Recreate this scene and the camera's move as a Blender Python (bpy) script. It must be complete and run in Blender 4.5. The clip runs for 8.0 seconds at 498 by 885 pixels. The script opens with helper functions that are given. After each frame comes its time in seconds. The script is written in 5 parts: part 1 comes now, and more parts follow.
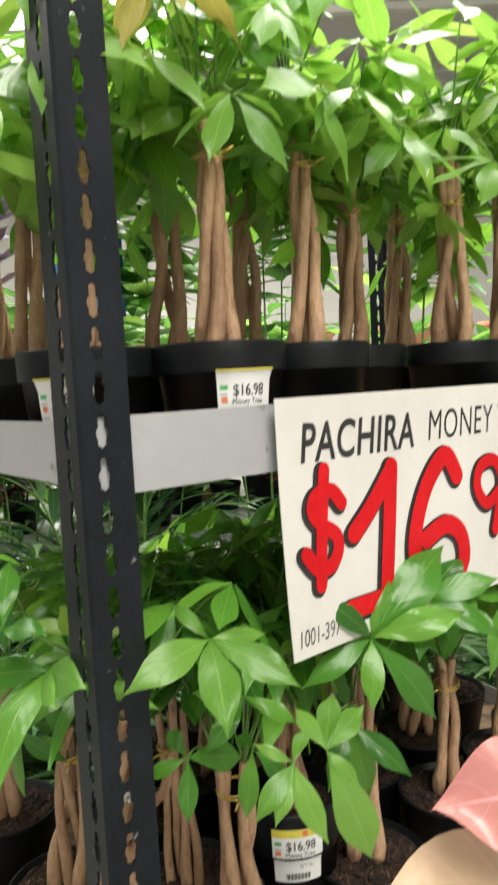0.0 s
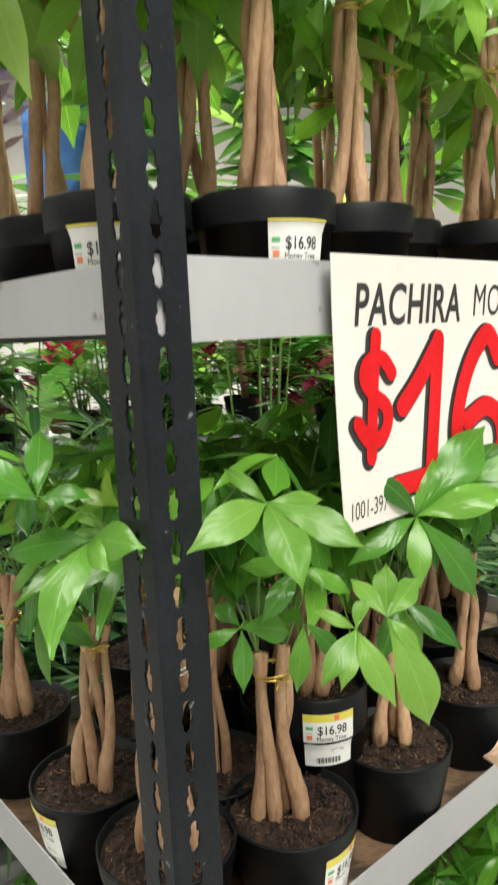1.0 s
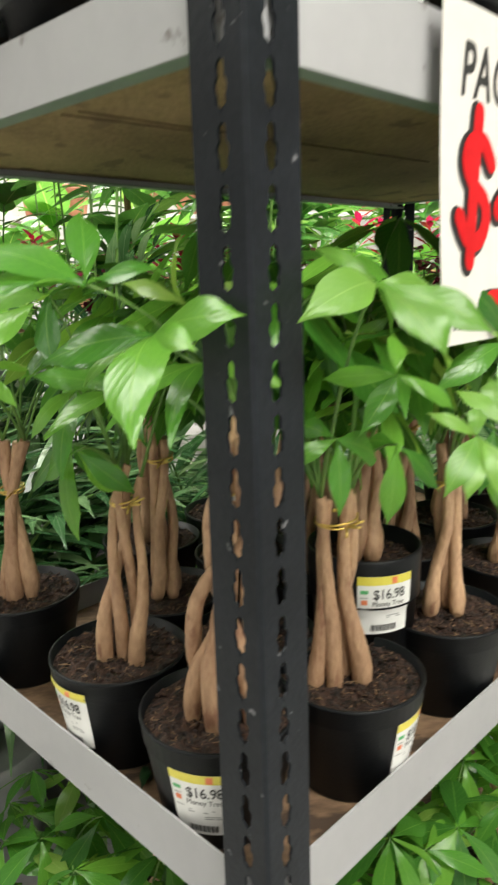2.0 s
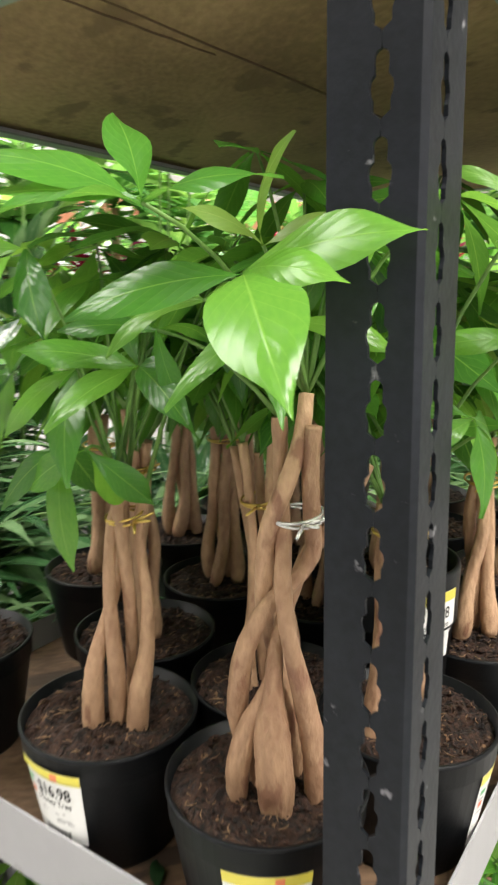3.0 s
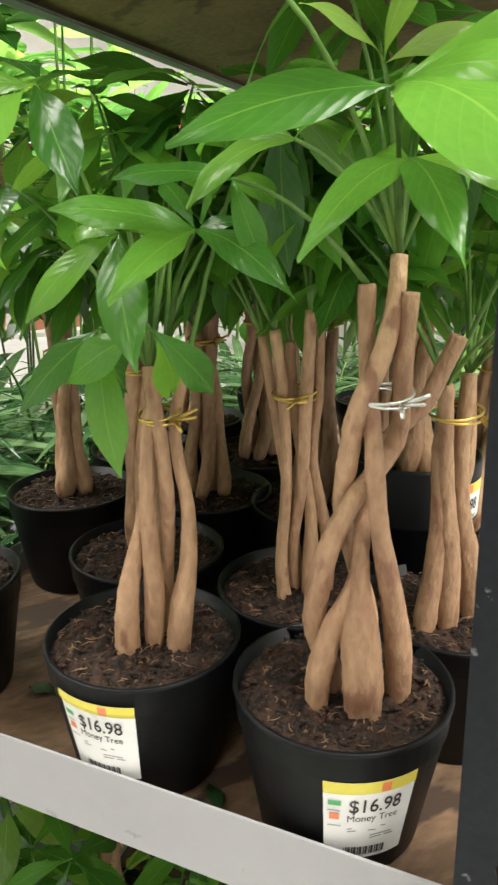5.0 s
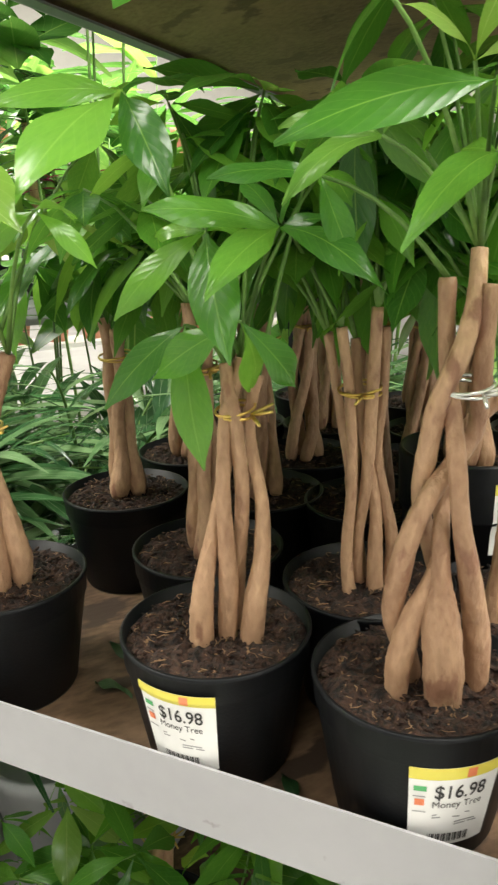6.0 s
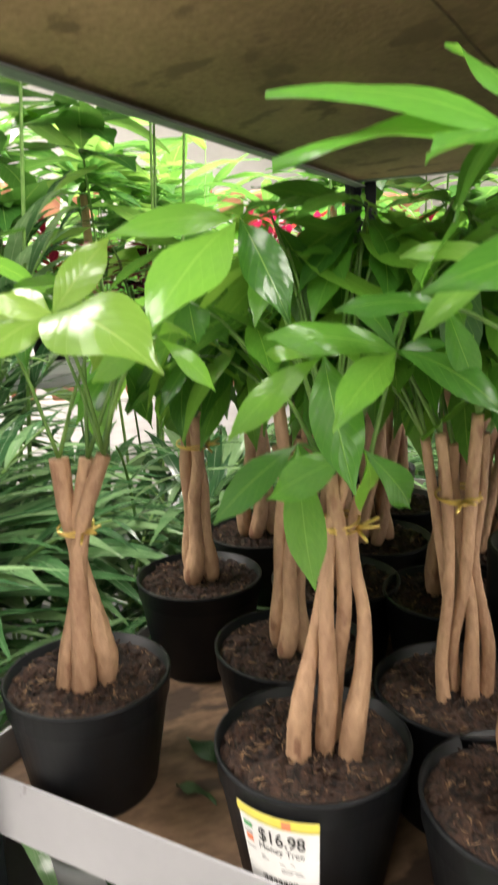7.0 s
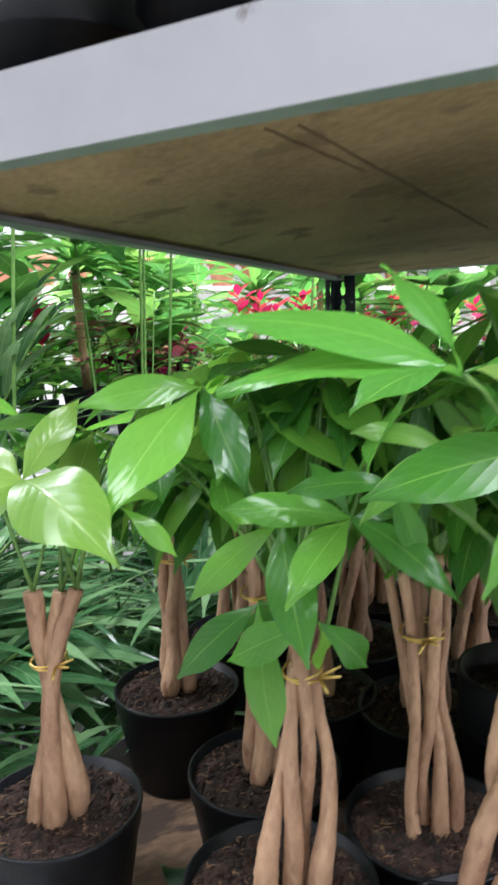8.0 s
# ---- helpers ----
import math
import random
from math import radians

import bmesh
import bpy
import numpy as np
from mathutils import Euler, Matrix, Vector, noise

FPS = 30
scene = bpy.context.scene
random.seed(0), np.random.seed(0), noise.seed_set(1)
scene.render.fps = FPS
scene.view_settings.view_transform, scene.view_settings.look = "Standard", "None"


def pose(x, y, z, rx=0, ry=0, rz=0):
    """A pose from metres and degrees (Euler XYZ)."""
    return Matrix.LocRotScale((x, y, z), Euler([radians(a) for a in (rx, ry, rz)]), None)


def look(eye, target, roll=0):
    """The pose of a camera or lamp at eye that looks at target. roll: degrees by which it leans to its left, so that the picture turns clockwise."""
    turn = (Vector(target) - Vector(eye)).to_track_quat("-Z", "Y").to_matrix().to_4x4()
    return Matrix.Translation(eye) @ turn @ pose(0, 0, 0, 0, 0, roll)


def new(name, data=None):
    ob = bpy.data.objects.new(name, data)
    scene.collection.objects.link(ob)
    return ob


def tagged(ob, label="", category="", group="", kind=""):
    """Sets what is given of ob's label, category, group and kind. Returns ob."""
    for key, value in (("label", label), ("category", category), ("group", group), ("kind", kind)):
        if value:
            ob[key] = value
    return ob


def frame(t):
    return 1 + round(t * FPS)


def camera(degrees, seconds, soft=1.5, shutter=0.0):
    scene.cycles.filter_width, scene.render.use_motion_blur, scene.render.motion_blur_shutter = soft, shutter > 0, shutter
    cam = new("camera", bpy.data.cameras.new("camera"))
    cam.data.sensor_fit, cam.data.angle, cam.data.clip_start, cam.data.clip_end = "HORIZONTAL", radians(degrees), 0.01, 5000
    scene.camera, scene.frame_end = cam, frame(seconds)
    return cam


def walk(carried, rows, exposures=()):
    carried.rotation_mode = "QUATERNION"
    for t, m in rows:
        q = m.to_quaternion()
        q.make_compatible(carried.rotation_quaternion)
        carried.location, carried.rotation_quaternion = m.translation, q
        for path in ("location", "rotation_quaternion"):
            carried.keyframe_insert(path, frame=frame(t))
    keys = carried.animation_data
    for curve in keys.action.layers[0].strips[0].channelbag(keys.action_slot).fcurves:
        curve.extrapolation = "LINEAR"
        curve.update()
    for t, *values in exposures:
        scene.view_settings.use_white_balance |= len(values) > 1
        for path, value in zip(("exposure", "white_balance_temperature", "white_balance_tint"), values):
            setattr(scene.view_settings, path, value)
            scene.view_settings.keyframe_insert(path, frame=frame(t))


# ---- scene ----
cam = camera(38.6, 8.0, soft=2.3, shutter=0.5)
# seconds, x, y, z, yaw, pitch, roll
ROWS = [
    (0, 0.0000, -0.0000, 1.5000, 0.20, -4.56, -3.04),
    (0.5, -0.0394, 0.0204, 1.4564, -0.07, -7.63, -3.36),
    (1, -0.0921, 0.0422, 1.4192, -2.68, -9.30, -2.43),
    (1.5, -0.1464, 0.0852, 1.3504, -5.70, -12.09, -2.14),
    (2, -0.2073, 0.1373, 1.2743, -6.79, -13.50, -1.39),
    (2.2, -0.2343, 0.1633, 1.2503, -5.49, -13.04, -0.07),
    (3.3, -0.3515, 0.3560, 1.2154, -22.24, -11.64, -0.97),
    (3.5, -0.3628, 0.3823, 1.2095, -23.89, -13.86, -1.08),
    (4, -0.3848, 0.3998, 1.1784, -27.01, -17.46, -0.34),
    (4.2, -0.3936, 0.4007, 1.1759, -27.85, -17.55, -0.43),
    (5.3, -0.4465, 0.4082, 1.1720, -27.50, -17.24, -0.76),
    (5.5, -0.4559, 0.4092, 1.1706, -27.18, -17.08, -0.88),
    (6, -0.4771, 0.4139, 1.1664, -26.37, -16.55, -1.64),
    (6.5, -0.4967, 0.4308, 1.1824, -26.29, -16.49, -2.14),
    (7, -0.5173, 0.4493, 1.2120, -23.76, -12.52, -1.77),
    (7.5, -0.5066, 0.4614, 1.2581, -23.27, -10.56, -2.67),
    (8, -0.4970, 0.4331, 1.2876, -24.34, -8.30, -1.90),
]
# the clip's own exposure drifts as it goes in under the shelf
EXPOSURES = ((0.0, -0.66, 6700, 7), (0.7, -0.46, 6700, 6), (1.5, -0.36, 6700, 6), (2.2, -0.22, 6700, 6), (3.4, 0.17, 6600, 13), (5.5, 0.15, 6750, 8), (7.0, 0.33, 6800, 15), (7.4, 0.33, 6400, 20), (8.0, 0.17, 5700, 15))
walk(cam, [(t, pose(x, y, z, 90 + pitch, 0, yaw) @ pose(0, 0, 0, 0, 0, roll)) for t, x, y, z, yaw, pitch, roll in ROWS], EXPOSURES)

# ---- light ----
world = bpy.data.worlds.new("world")
scene.world = world
world.use_nodes = True
wn = world.node_tree
wn.nodes["Background"].inputs["Strength"].default_value = 0.08
sky = wn.nodes.new("ShaderNodeTexSky")
sky.sky_type = "NISHITA"
sky.sun_disc = False
sky.sun_elevation = radians(50)
sky.sun_rotation = radians(200)
wn.links.new(sky.outputs["Color"], wn.nodes["Background"].inputs["Color"])


def area_lamp(name, m, sx, sy, watts, colour):
    data = bpy.data.lights.new(name, "AREA")
    data.shape, data.size, data.size_y, data.energy, data.color = "RECTANGLE", sx, sy, watts, colour
    ob = new(name, data)
    ob.matrix_basis = m
    return ob


ROOF_LIGHTS = ((-3.2, -1.6, 42), (1.2, -1.6, 500), (-3.2, 2.6, 270), (1.2, 2.6, 560), (-1.0, 6.6, 560))
for lx, ly, watts in ROOF_LIGHTS:
    area_lamp("skylight_lamp", pose(lx, ly, 4.72), 2.6, 2.2, watts, (1.0, 0.97, 0.92))
# added fill lamps, low from the south and west, to brighten under the shelf
area_lamp("window_lamp", look((3.5, -5.85, 1.9), (0.6, 0, 1.6)), 6.0, 2.6, 130, (1.0, 0.98, 0.95))
area_lamp("window_lamp", look((-7.85, 0.0, 1.9), (0, 0.5, 1.5)), 5.0, 2.4, 15, (0.82, 0.92, 1.0))

# ---- materials ----
MATS = {}


def nodes_of(name):
    m = bpy.data.materials.new(name)
    m.use_nodes = True
    MATS[name] = m
    t = m.node_tree
    return m, t, t.nodes["Principled BSDF"]


def surface(name, dark, light, scale=20.0, rough=0.6, metal=0.0, bump=0.0, bump_scale=None, fine=0.25, stretch=(1, 1, 1), var=0.0, spec=None, specks=None):
    """Two-scale mottled surface: a broad noise mixed with a fine grain, relief from the grain."""
    m, t, p = nodes_of(name)
    co = t.nodes.new("ShaderNodeTexCoord")
    mp = t.nodes.new("ShaderNodeMapping")
    mp.inputs["Scale"].default_value = stretch
    t.links.new(co.outputs["Object"], mp.inputs["Vector"])
    n1 = t.nodes.new("ShaderNodeTexNoise")
    n1.inputs["Scale"].default_value, n1.inputs["Detail"].default_value = scale, 5.0
    n2 = t.nodes.new("ShaderNodeTexNoise")
    n2.inputs["Scale"].default_value, n2.inputs["Detail"].default_value = (bump_scale or scale * 8), 4.0
    for n in (n1, n2):
        t.links.new(mp.outputs["Vector"], n.inputs["Vector"])
    mx = t.nodes.new("ShaderNodeMath")
    mx.operation = "MULTIPLY_ADD"
    mx.inputs[1].default_value = fine
    sub = t.nodes.new("ShaderNodeMath")
    sub.operation = "SUBTRACT"
    t.links.new(n2.outputs["Fac"], sub.inputs[0])
    sub.inputs[1].default_value = 0.5
    t.links.new(sub.outputs[0], mx.inputs[0])
    t.links.new(n1.outputs["Fac"], mx.inputs[2])
    last = mx.outputs[0]
    if var:
        info = t.nodes.new("ShaderNodeObjectInfo")
        v = t.nodes.new("ShaderNodeMath")
        v.operation = "MULTIPLY_ADD"
        v.inputs[1].default_value = var
        t.links.new(info.outputs["Random"], v.inputs[0])
        t.links.new(last, v.inputs[2])
        last = v.outputs[0]
    ramp = t.nodes.new("ShaderNodeValToRGB")
    ramp.color_ramp.elements[0].position, ramp.color_ramp.elements[1].position = 0.3, 0.72 + var
    ramp.color_ramp.elements[0].color, ramp.color_ramp.elements[1].color = (*dark, 1), (*light, 1)
    t.links.new(last, ramp.inputs["Fac"])
    colour = ramp.outputs["Color"]
    if specks:
        n3 = t.nodes.new("ShaderNodeTexNoise")
        n3.inputs["Scale"].default_value, n3.inputs["Detail"].default_value = specks[1], 7.0
        t.links.new(mp.outputs["Vector"], n3.inputs["Vector"])
        edge = t.nodes.new("ShaderNodeMapRange")
        edge.inputs["From Min"].default_value, edge.inputs["From Max"].default_value = specks[2] - 0.02, specks[2] + 0.03
        t.links.new(n3.outputs["Fac"], edge.inputs["Value"])
        mix = t.nodes.new("ShaderNodeMix")
        mix.data_type = "RGBA"
        t.links.new(edge.outputs["Result"], mix.inputs["Factor"])
        t.links.new(colour, mix.inputs["A"])
        mix.inputs["B"].default_value = (*specks[0], 1)
        colour = mix.outputs["Result"]
    t.links.new(colour, p.inputs["Base Color"])
    p.inputs["Roughness"].default_value, p.inputs["Metallic"].default_value = rough, metal
    if spec is not None:
        p.inputs["Specular IOR Level"].default_value = spec
    if bump:
        b = t.nodes.new("ShaderNodeBump")
        b.inputs["Strength"].default_value, b.inputs["Distance"].default_value = bump, 0.004
        t.links.new(n2.outputs["Fac"], b.inputs["Height"])
        t.links.new(b.outputs["Normal"], p.inputs["Normal"])
    return m


def leaf_surface(name, deep, mid, pale, rough=0.27, translucent=0.39, island=False, veins=9.0):
    """Leaf: green varied leaf by leaf, pale midrib and side veins on the blade's own map, some light coming through."""
    m, t, p = nodes_of(name)
    link = t.links.new

    def math_node(op, a, b=None, c=None):
        n = t.nodes.new("ShaderNodeMath")
        n.operation = op
        for i, v in enumerate((a, b, c)):
            if v is None:
                continue
            if isinstance(v, (int, float)):
                n.inputs[i].default_value = v
            else:
                link(v, n.inputs[i])
        return n.outputs[0]

    uv = t.nodes.new("ShaderNodeUVMap")
    sep = t.nodes.new("ShaderNodeSeparateXYZ")
    link(uv.outputs["UV"], sep.inputs[0])
    side = math_node("ABSOLUTE", math_node("SUBTRACT", sep.outputs["X"], 0.5))
    phase = math_node("MULTIPLY", math_node("SUBTRACT", sep.outputs["Y"], math_node("MULTIPLY", side, 0.55)), veins * 6.2832)
    wave = math_node("ABSOLUTE", math_node("SINE", math_node("MULTIPLY", phase, 0.5)))
    vein = math_node("SUBTRACT", 1.0, math_node("MINIMUM", math_node("MULTIPLY", wave, 4.5), 1.0))
    rib = math_node("SUBTRACT", 1.0, math_node("MINIMUM", math_node("MULTIPLY", side, 40.0), 1.0))
    if island:
        rnd = t.nodes.new("ShaderNodeNewGeometry").outputs["Random Per Island"]
    else:
        rnd = t.nodes.new("ShaderNodeObjectInfo").outputs["Random"]
    noise_node = t.nodes.new("ShaderNodeTexNoise")
    noise_node.inputs["Scale"].default_value, noise_node.inputs["Detail"].default_value = 14.0, 4.0
    mixed = math_node("ADD", math_node("MULTIPLY", rnd, 0.85), math_node("MULTIPLY", noise_node.outputs["Fac"], 0.25))
    ramp = t.nodes.new("ShaderNodeValToRGB")
    e = ramp.color_ramp.elements
    e[0].position, e[0].color = 0.1, (*deep, 1)
    e[1].position, e[1].color = 1.0, (*pale, 1)
    k = e.new(0.62)
    k.color = (*mid, 1)
    link(mixed, ramp.inputs["Fac"])
    mix = t.nodes.new("ShaderNodeMix")
    mix.data_type = "RGBA"
    mix.inputs["B"].default_value = (min(1, pale[0] * 1.7), min(1, pale[1] * 1.35), min(1, pale[2] * 1.8), 1)
    link(ramp.outputs["Color"], mix.inputs["A"])
    link(math_node("MAXIMUM", math_node("MULTIPLY", rib, 0.5), math_node("MULTIPLY", vein, 0.13)), mix.inputs["Factor"])
    link(mix.outputs["Result"], p.inputs["Base Color"])
    p.inputs["Roughness"].default_value = rough
    b = t.nodes.new("ShaderNodeBump")
    b.inputs["Strength"].default_value, b.inputs["Distance"].default_value = 0.15, 0.0015
    link(math_node("SUBTRACT", math_node("MULTIPLY", wave, 0.6), math_node("MULTIPLY", rib, 0.8)), b.inputs["Height"])
    link(b.outputs["Normal"], p.inputs["Normal"])
    tr = t.nodes.new("ShaderNodeBsdfTranslucent")
    hue = t.nodes.new("ShaderNodeHueSaturation")
    hue.inputs["Hue"].default_value, hue.inputs["Saturation"].default_value, hue.inputs["Value"].default_value = 0.477, 1.0, 1.9
    link(mix.outputs["Result"], hue.inputs["Color"])
    link(hue.outputs["Color"], tr.inputs["Color"])
    ms = t.nodes.new("ShaderNodeMixShader")
    ms.inputs["Fac"].default_value = translucent
    link(p.outputs["BSDF"], ms.inputs[1])
    link(tr.outputs["BSDF"], ms.inputs[2])
    link(ms.outputs["Shader"], t.nodes["Material Output"].inputs["Surface"])
    return m


def glow(name, colour, strength):
    m, t, p = nodes_of(name)
    p.inputs["Base Color"].default_value = (*colour, 1)
    p.inputs["Emission Color"].default_value = (*colour, 1)
    p.inputs["Emission Strength"].default_value = strength
    return m


LEAF = leaf_surface("money_tree_leaf", (0.032, 0.130, 0.020), (0.076, 0.250, 0.030), (0.15, 0.36, 0.045))
LEAF_FAR = leaf_surface("money_tree_leaf_far", (0.04, 0.15, 0.020), (0.09, 0.27, 0.026), (0.20, 0.41, 0.05), island=True, translucent=0.45)
LEAF_YOUNG = leaf_surface("young_leaf", (0.12, 0.25, 0.035), (0.165, 0.31, 0.05), (0.22, 0.36, 0.08))
# fresh green, brightened in colour to stand for light on upper and front leaves
LEAF_LIT_FRESH = leaf_surface("lit_fresh_leaf", (0.095, 0.245, 0.035), (0.145, 0.33, 0.048), (0.20, 0.40, 0.075), rough=0.34, translucent=0.44)
LEAF_OLD = leaf_surface("yellowing_leaf", (0.20, 0.20, 0.04), (0.30, 0.28, 0.06), (0.42, 0.36, 0.10))
PALM = leaf_surface("palm_leaflet", (0.014, 0.055, 0.020), (0.050, 0.135, 0.048), (0.23, 0.36, 0.17), island=True, veins=2.0, rough=0.18, translucent=0.22)
BROAD = leaf_surface("broad_leaf", (0.035, 0.14, 0.025), (0.09, 0.28, 0.045), (0.24, 0.44, 0.09), island=True, translucent=0.42)
BROAD_DEEP = leaf_surface("strap_leaf", (0.025, 0.11, 0.02), (0.06, 0.21, 0.035), (0.15, 0.34, 0.07), translucent=0.3, veins=3.0)
FICUS_LEAF = leaf_surface("ficus_leaf", (0.025, 0.10, 0.02), (0.06, 0.20, 0.035), (0.16, 0.33, 0.065), island=True, translucent=0.36)
RED_LEAF = leaf_surface("red_bract", (0.16, 0.006, 0.012), (0.36, 0.012, 0.02), (0.48, 0.03, 0.035), island=True, translucent=0.25)
MAROON = leaf_surface("maroon_leaf", (0.05, 0.008, 0.012), (0.12, 0.012, 0.025), (0.22, 0.03, 0.04), island=True)
PINK_LEAF = leaf_surface("pink_leaf", (0.50, 0.20, 0.18), (0.60, 0.27, 0.24), (0.66, 0.38, 0.33), veins=5.0, translucent=0.15)
CREAM_LEAF = leaf_surface("cream_leaf", (0.46, 0.30, 0.20), (0.54, 0.42, 0.27), (0.58, 0.38, 0.32), veins=5.0, translucent=0.15)
STEM = surface("pale_brown_bark", (0.27, 0.142, 0.080), (0.56, 0.355, 0.212), 30, 0.58, bump=0.8, bump_scale=170, fine=0.7, stretch=(1, 1, 0.45), var=0.25, specks=((0.27, 0.135, 0.08), 34.0, 0.625))
SHOOT = surface("green_shoot", (0.07, 0.16, 0.03), (0.16, 0.30, 0.06), 40, 0.5)
SOIL = surface("potting_soil", (0.005, 0.0026, 0.0018), (0.046, 0.021, 0.012), 75, 0.95, bump=1.0, bump_scale=260, fine=1.5, specks=((0.20, 0.115, 0.06), 160.0, 0.66))
STRAW = surface("straw_fibre", (0.10, 0.055, 0.028), (0.28, 0.17, 0.085), 60, 0.8)
PLASTIC = surface("black_pot_plastic", (0.004, 0.0048, 0.0058), (0.0085, 0.0095, 0.011), 30, 0.42, bump=0.05, bump_scale=400, spec=0.18)
BLACK_STEEL = surface("black_painted_steel", (0.0065, 0.008, 0.0105), (0.0135, 0.0162, 0.021), 9, 0.45, bump=0.1, bump_scale=160, fine=0.6, spec=0.20, specks=((0.16, 0.16, 0.17), 70.0, 0.71))
WHITE_STEEL = surface("white_painted_steel", (0.325, 0.325, 0.335), (0.395, 0.395, 0.407), 4, 0.45, bump=0.05, bump_scale=60, fine=0.2, specks=((0.18, 0.17, 0.16), 26.0, 0.70))
LIP_GREEN = surface("grey_green_lip", (0.16, 0.20, 0.17), (0.24, 0.28, 0.24), 12, 0.5)
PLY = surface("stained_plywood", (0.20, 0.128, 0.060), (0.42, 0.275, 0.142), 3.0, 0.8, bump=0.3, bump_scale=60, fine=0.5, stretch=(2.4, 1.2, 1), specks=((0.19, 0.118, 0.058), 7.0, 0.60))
# lower and bottom boards: darker and blotchier plywood than the upper board
DARK_PLY = surface("dark_plywood", (0.085, 0.05, 0.027), (0.23, 0.14, 0.08), 5.0, 0.8, bump=0.3, bump_scale=60, fine=0.6, stretch=(1, 2.2, 1), specks=((0.05, 0.03, 0.018), 9.0, 0.56))
SPLIT_WOOD = surface("dark_split_wood", (0.09, 0.055, 0.028), (0.16, 0.10, 0.052), 40, 0.85)
CARD = surface("white_sign_card", (0.60, 0.575, 0.54), (0.68, 0.655, 0.62), 5, 0.7)
PAPER = surface("label_paper", (0.78, 0.78, 0.76), (0.84, 0.84, 0.82), 20, 0.45)
YELLOW = surface("label_yellow", (0.68, 0.60, 0.07), (0.75, 0.67, 0.11), 20, 0.45)
INK = surface("black_ink", (0.012, 0.012, 0.012), (0.03, 0.03, 0.03), 60, 0.5)
GREY_INK = surface("grey_ink", (0.30, 0.30, 0.30), (0.42, 0.42, 0.42), 60, 0.5)
RED_INK = surface("red_marker", (0.50, 0.006, 0.010), (0.62, 0.012, 0.018), 14, 0.55, fine=0.5, spec=0.15)
ORANGE_INK = surface("orange_ink", (0.75, 0.20, 0.08), (0.82, 0.26, 0.12), 30, 0.5)
GREEN_INK = surface("green_ink", (0.08, 0.40, 0.14), (0.12, 0.48, 0.18), 30, 0.5)
GOLD = surface("gold_twist_tie", (0.62, 0.42, 0.10), (0.80, 0.60, 0.20), 80, 0.3, metal=0.85)
SILVER = surface("silver_twist_tie", (0.62, 0.62, 0.60), (0.85, 0.85, 0.83), 80, 0.25, metal=0.7)
CONCRETE = surface("concrete_floor", (0.26, 0.255, 0.245), (0.38, 0.375, 0.36), 2.0, 0.6, bump=0.1, bump_scale=80)
WALL = surface("pale_wall_panel", (0.62, 0.61, 0.58), (0.72, 0.71, 0.68), 1.5, 0.7)
ROOF = surface("grey_roof_sheet", (0.34, 0.33, 0.31), (0.44, 0.43, 0.41), 1.2, 0.7)
TRUSS = surface("grey_roof_steel", (0.42, 0.40, 0.37), (0.52, 0.50, 0.47), 5, 0.6)
TERRA = surface("terracotta", (0.40, 0.16, 0.09), (0.56, 0.26, 0.16), 14, 0.8, bump=0.2)
BLUE = surface("blue_wrap", (0.03, 0.12, 0.42), (0.08, 0.24, 0.62), 8, 0.4)
LILAC = surface("lilac_petals", (0.38, 0.28, 0.55), (0.58, 0.50, 0.72), 30, 0.6)
TUB = surface("grey_plastic_tub", (0.30, 0.31, 0.31), (0.38, 0.39, 0.39), 8, 0.5)
SKYLIGHT = glow("skylight_sheet", (1.0, 0.98, 0.95), 3.0)

# ---- helpers for meshes ----


def finish(bm, name, mat, smooth=True):
    me = bpy.data.meshes.new(name)
    bm.to_mesh(me)
    bm.free()
    me.materials.append(mat)
    if smooth:
        me.polygons.foreach_set("use_smooth", [True] * len(me.polygons))
    return me


def part(name, bm, material, parent, label="", smooth=True):
    me = bm if isinstance(bm, bpy.types.Mesh) else finish(bm, name, material, smooth)
    ob = new(name, me)
    ob.parent = parent
    if label:
        ob["label"] = label
    return ob


def thing(name, label, category, m=None, group="", kind=""):
    ob = new(name)
    ob.empty_display_size = 0.05
    if m is not None:
        ob.matrix_basis = m
    return tagged(ob, label, category, group, kind)


def add_box(bm, x0, y0, z0, x1, y1, z1, m=None, bevel=0.0):
    made = bmesh.ops.create_cube(bm, size=1.0, matrix=Matrix.LocRotScale(((x0 + x1) / 2, (y0 + y1) / 2, (z0 + z1) / 2), None, (x1 - x0, y1 - y0, z1 - z0)))
    vs = made["verts"]
    if bevel:
        out = bmesh.ops.bevel(bm, geom=list({e for v in vs for e in v.link_edges}), offset=bevel, segments=2, affect="EDGES")
        vs = list({v for f in out["faces"] for v in f.verts} | {v for v in vs if v.is_valid})
    if m is not None:
        bmesh.ops.transform(bm, matrix=m, verts=vs)
    return bm


def box_mesh(x0, y0, z0, x1, y1, z1, m=None, bevel=0.0):
    return add_box(bmesh.new(), x0, y0, z0, x1, y1, z1, m, bevel)


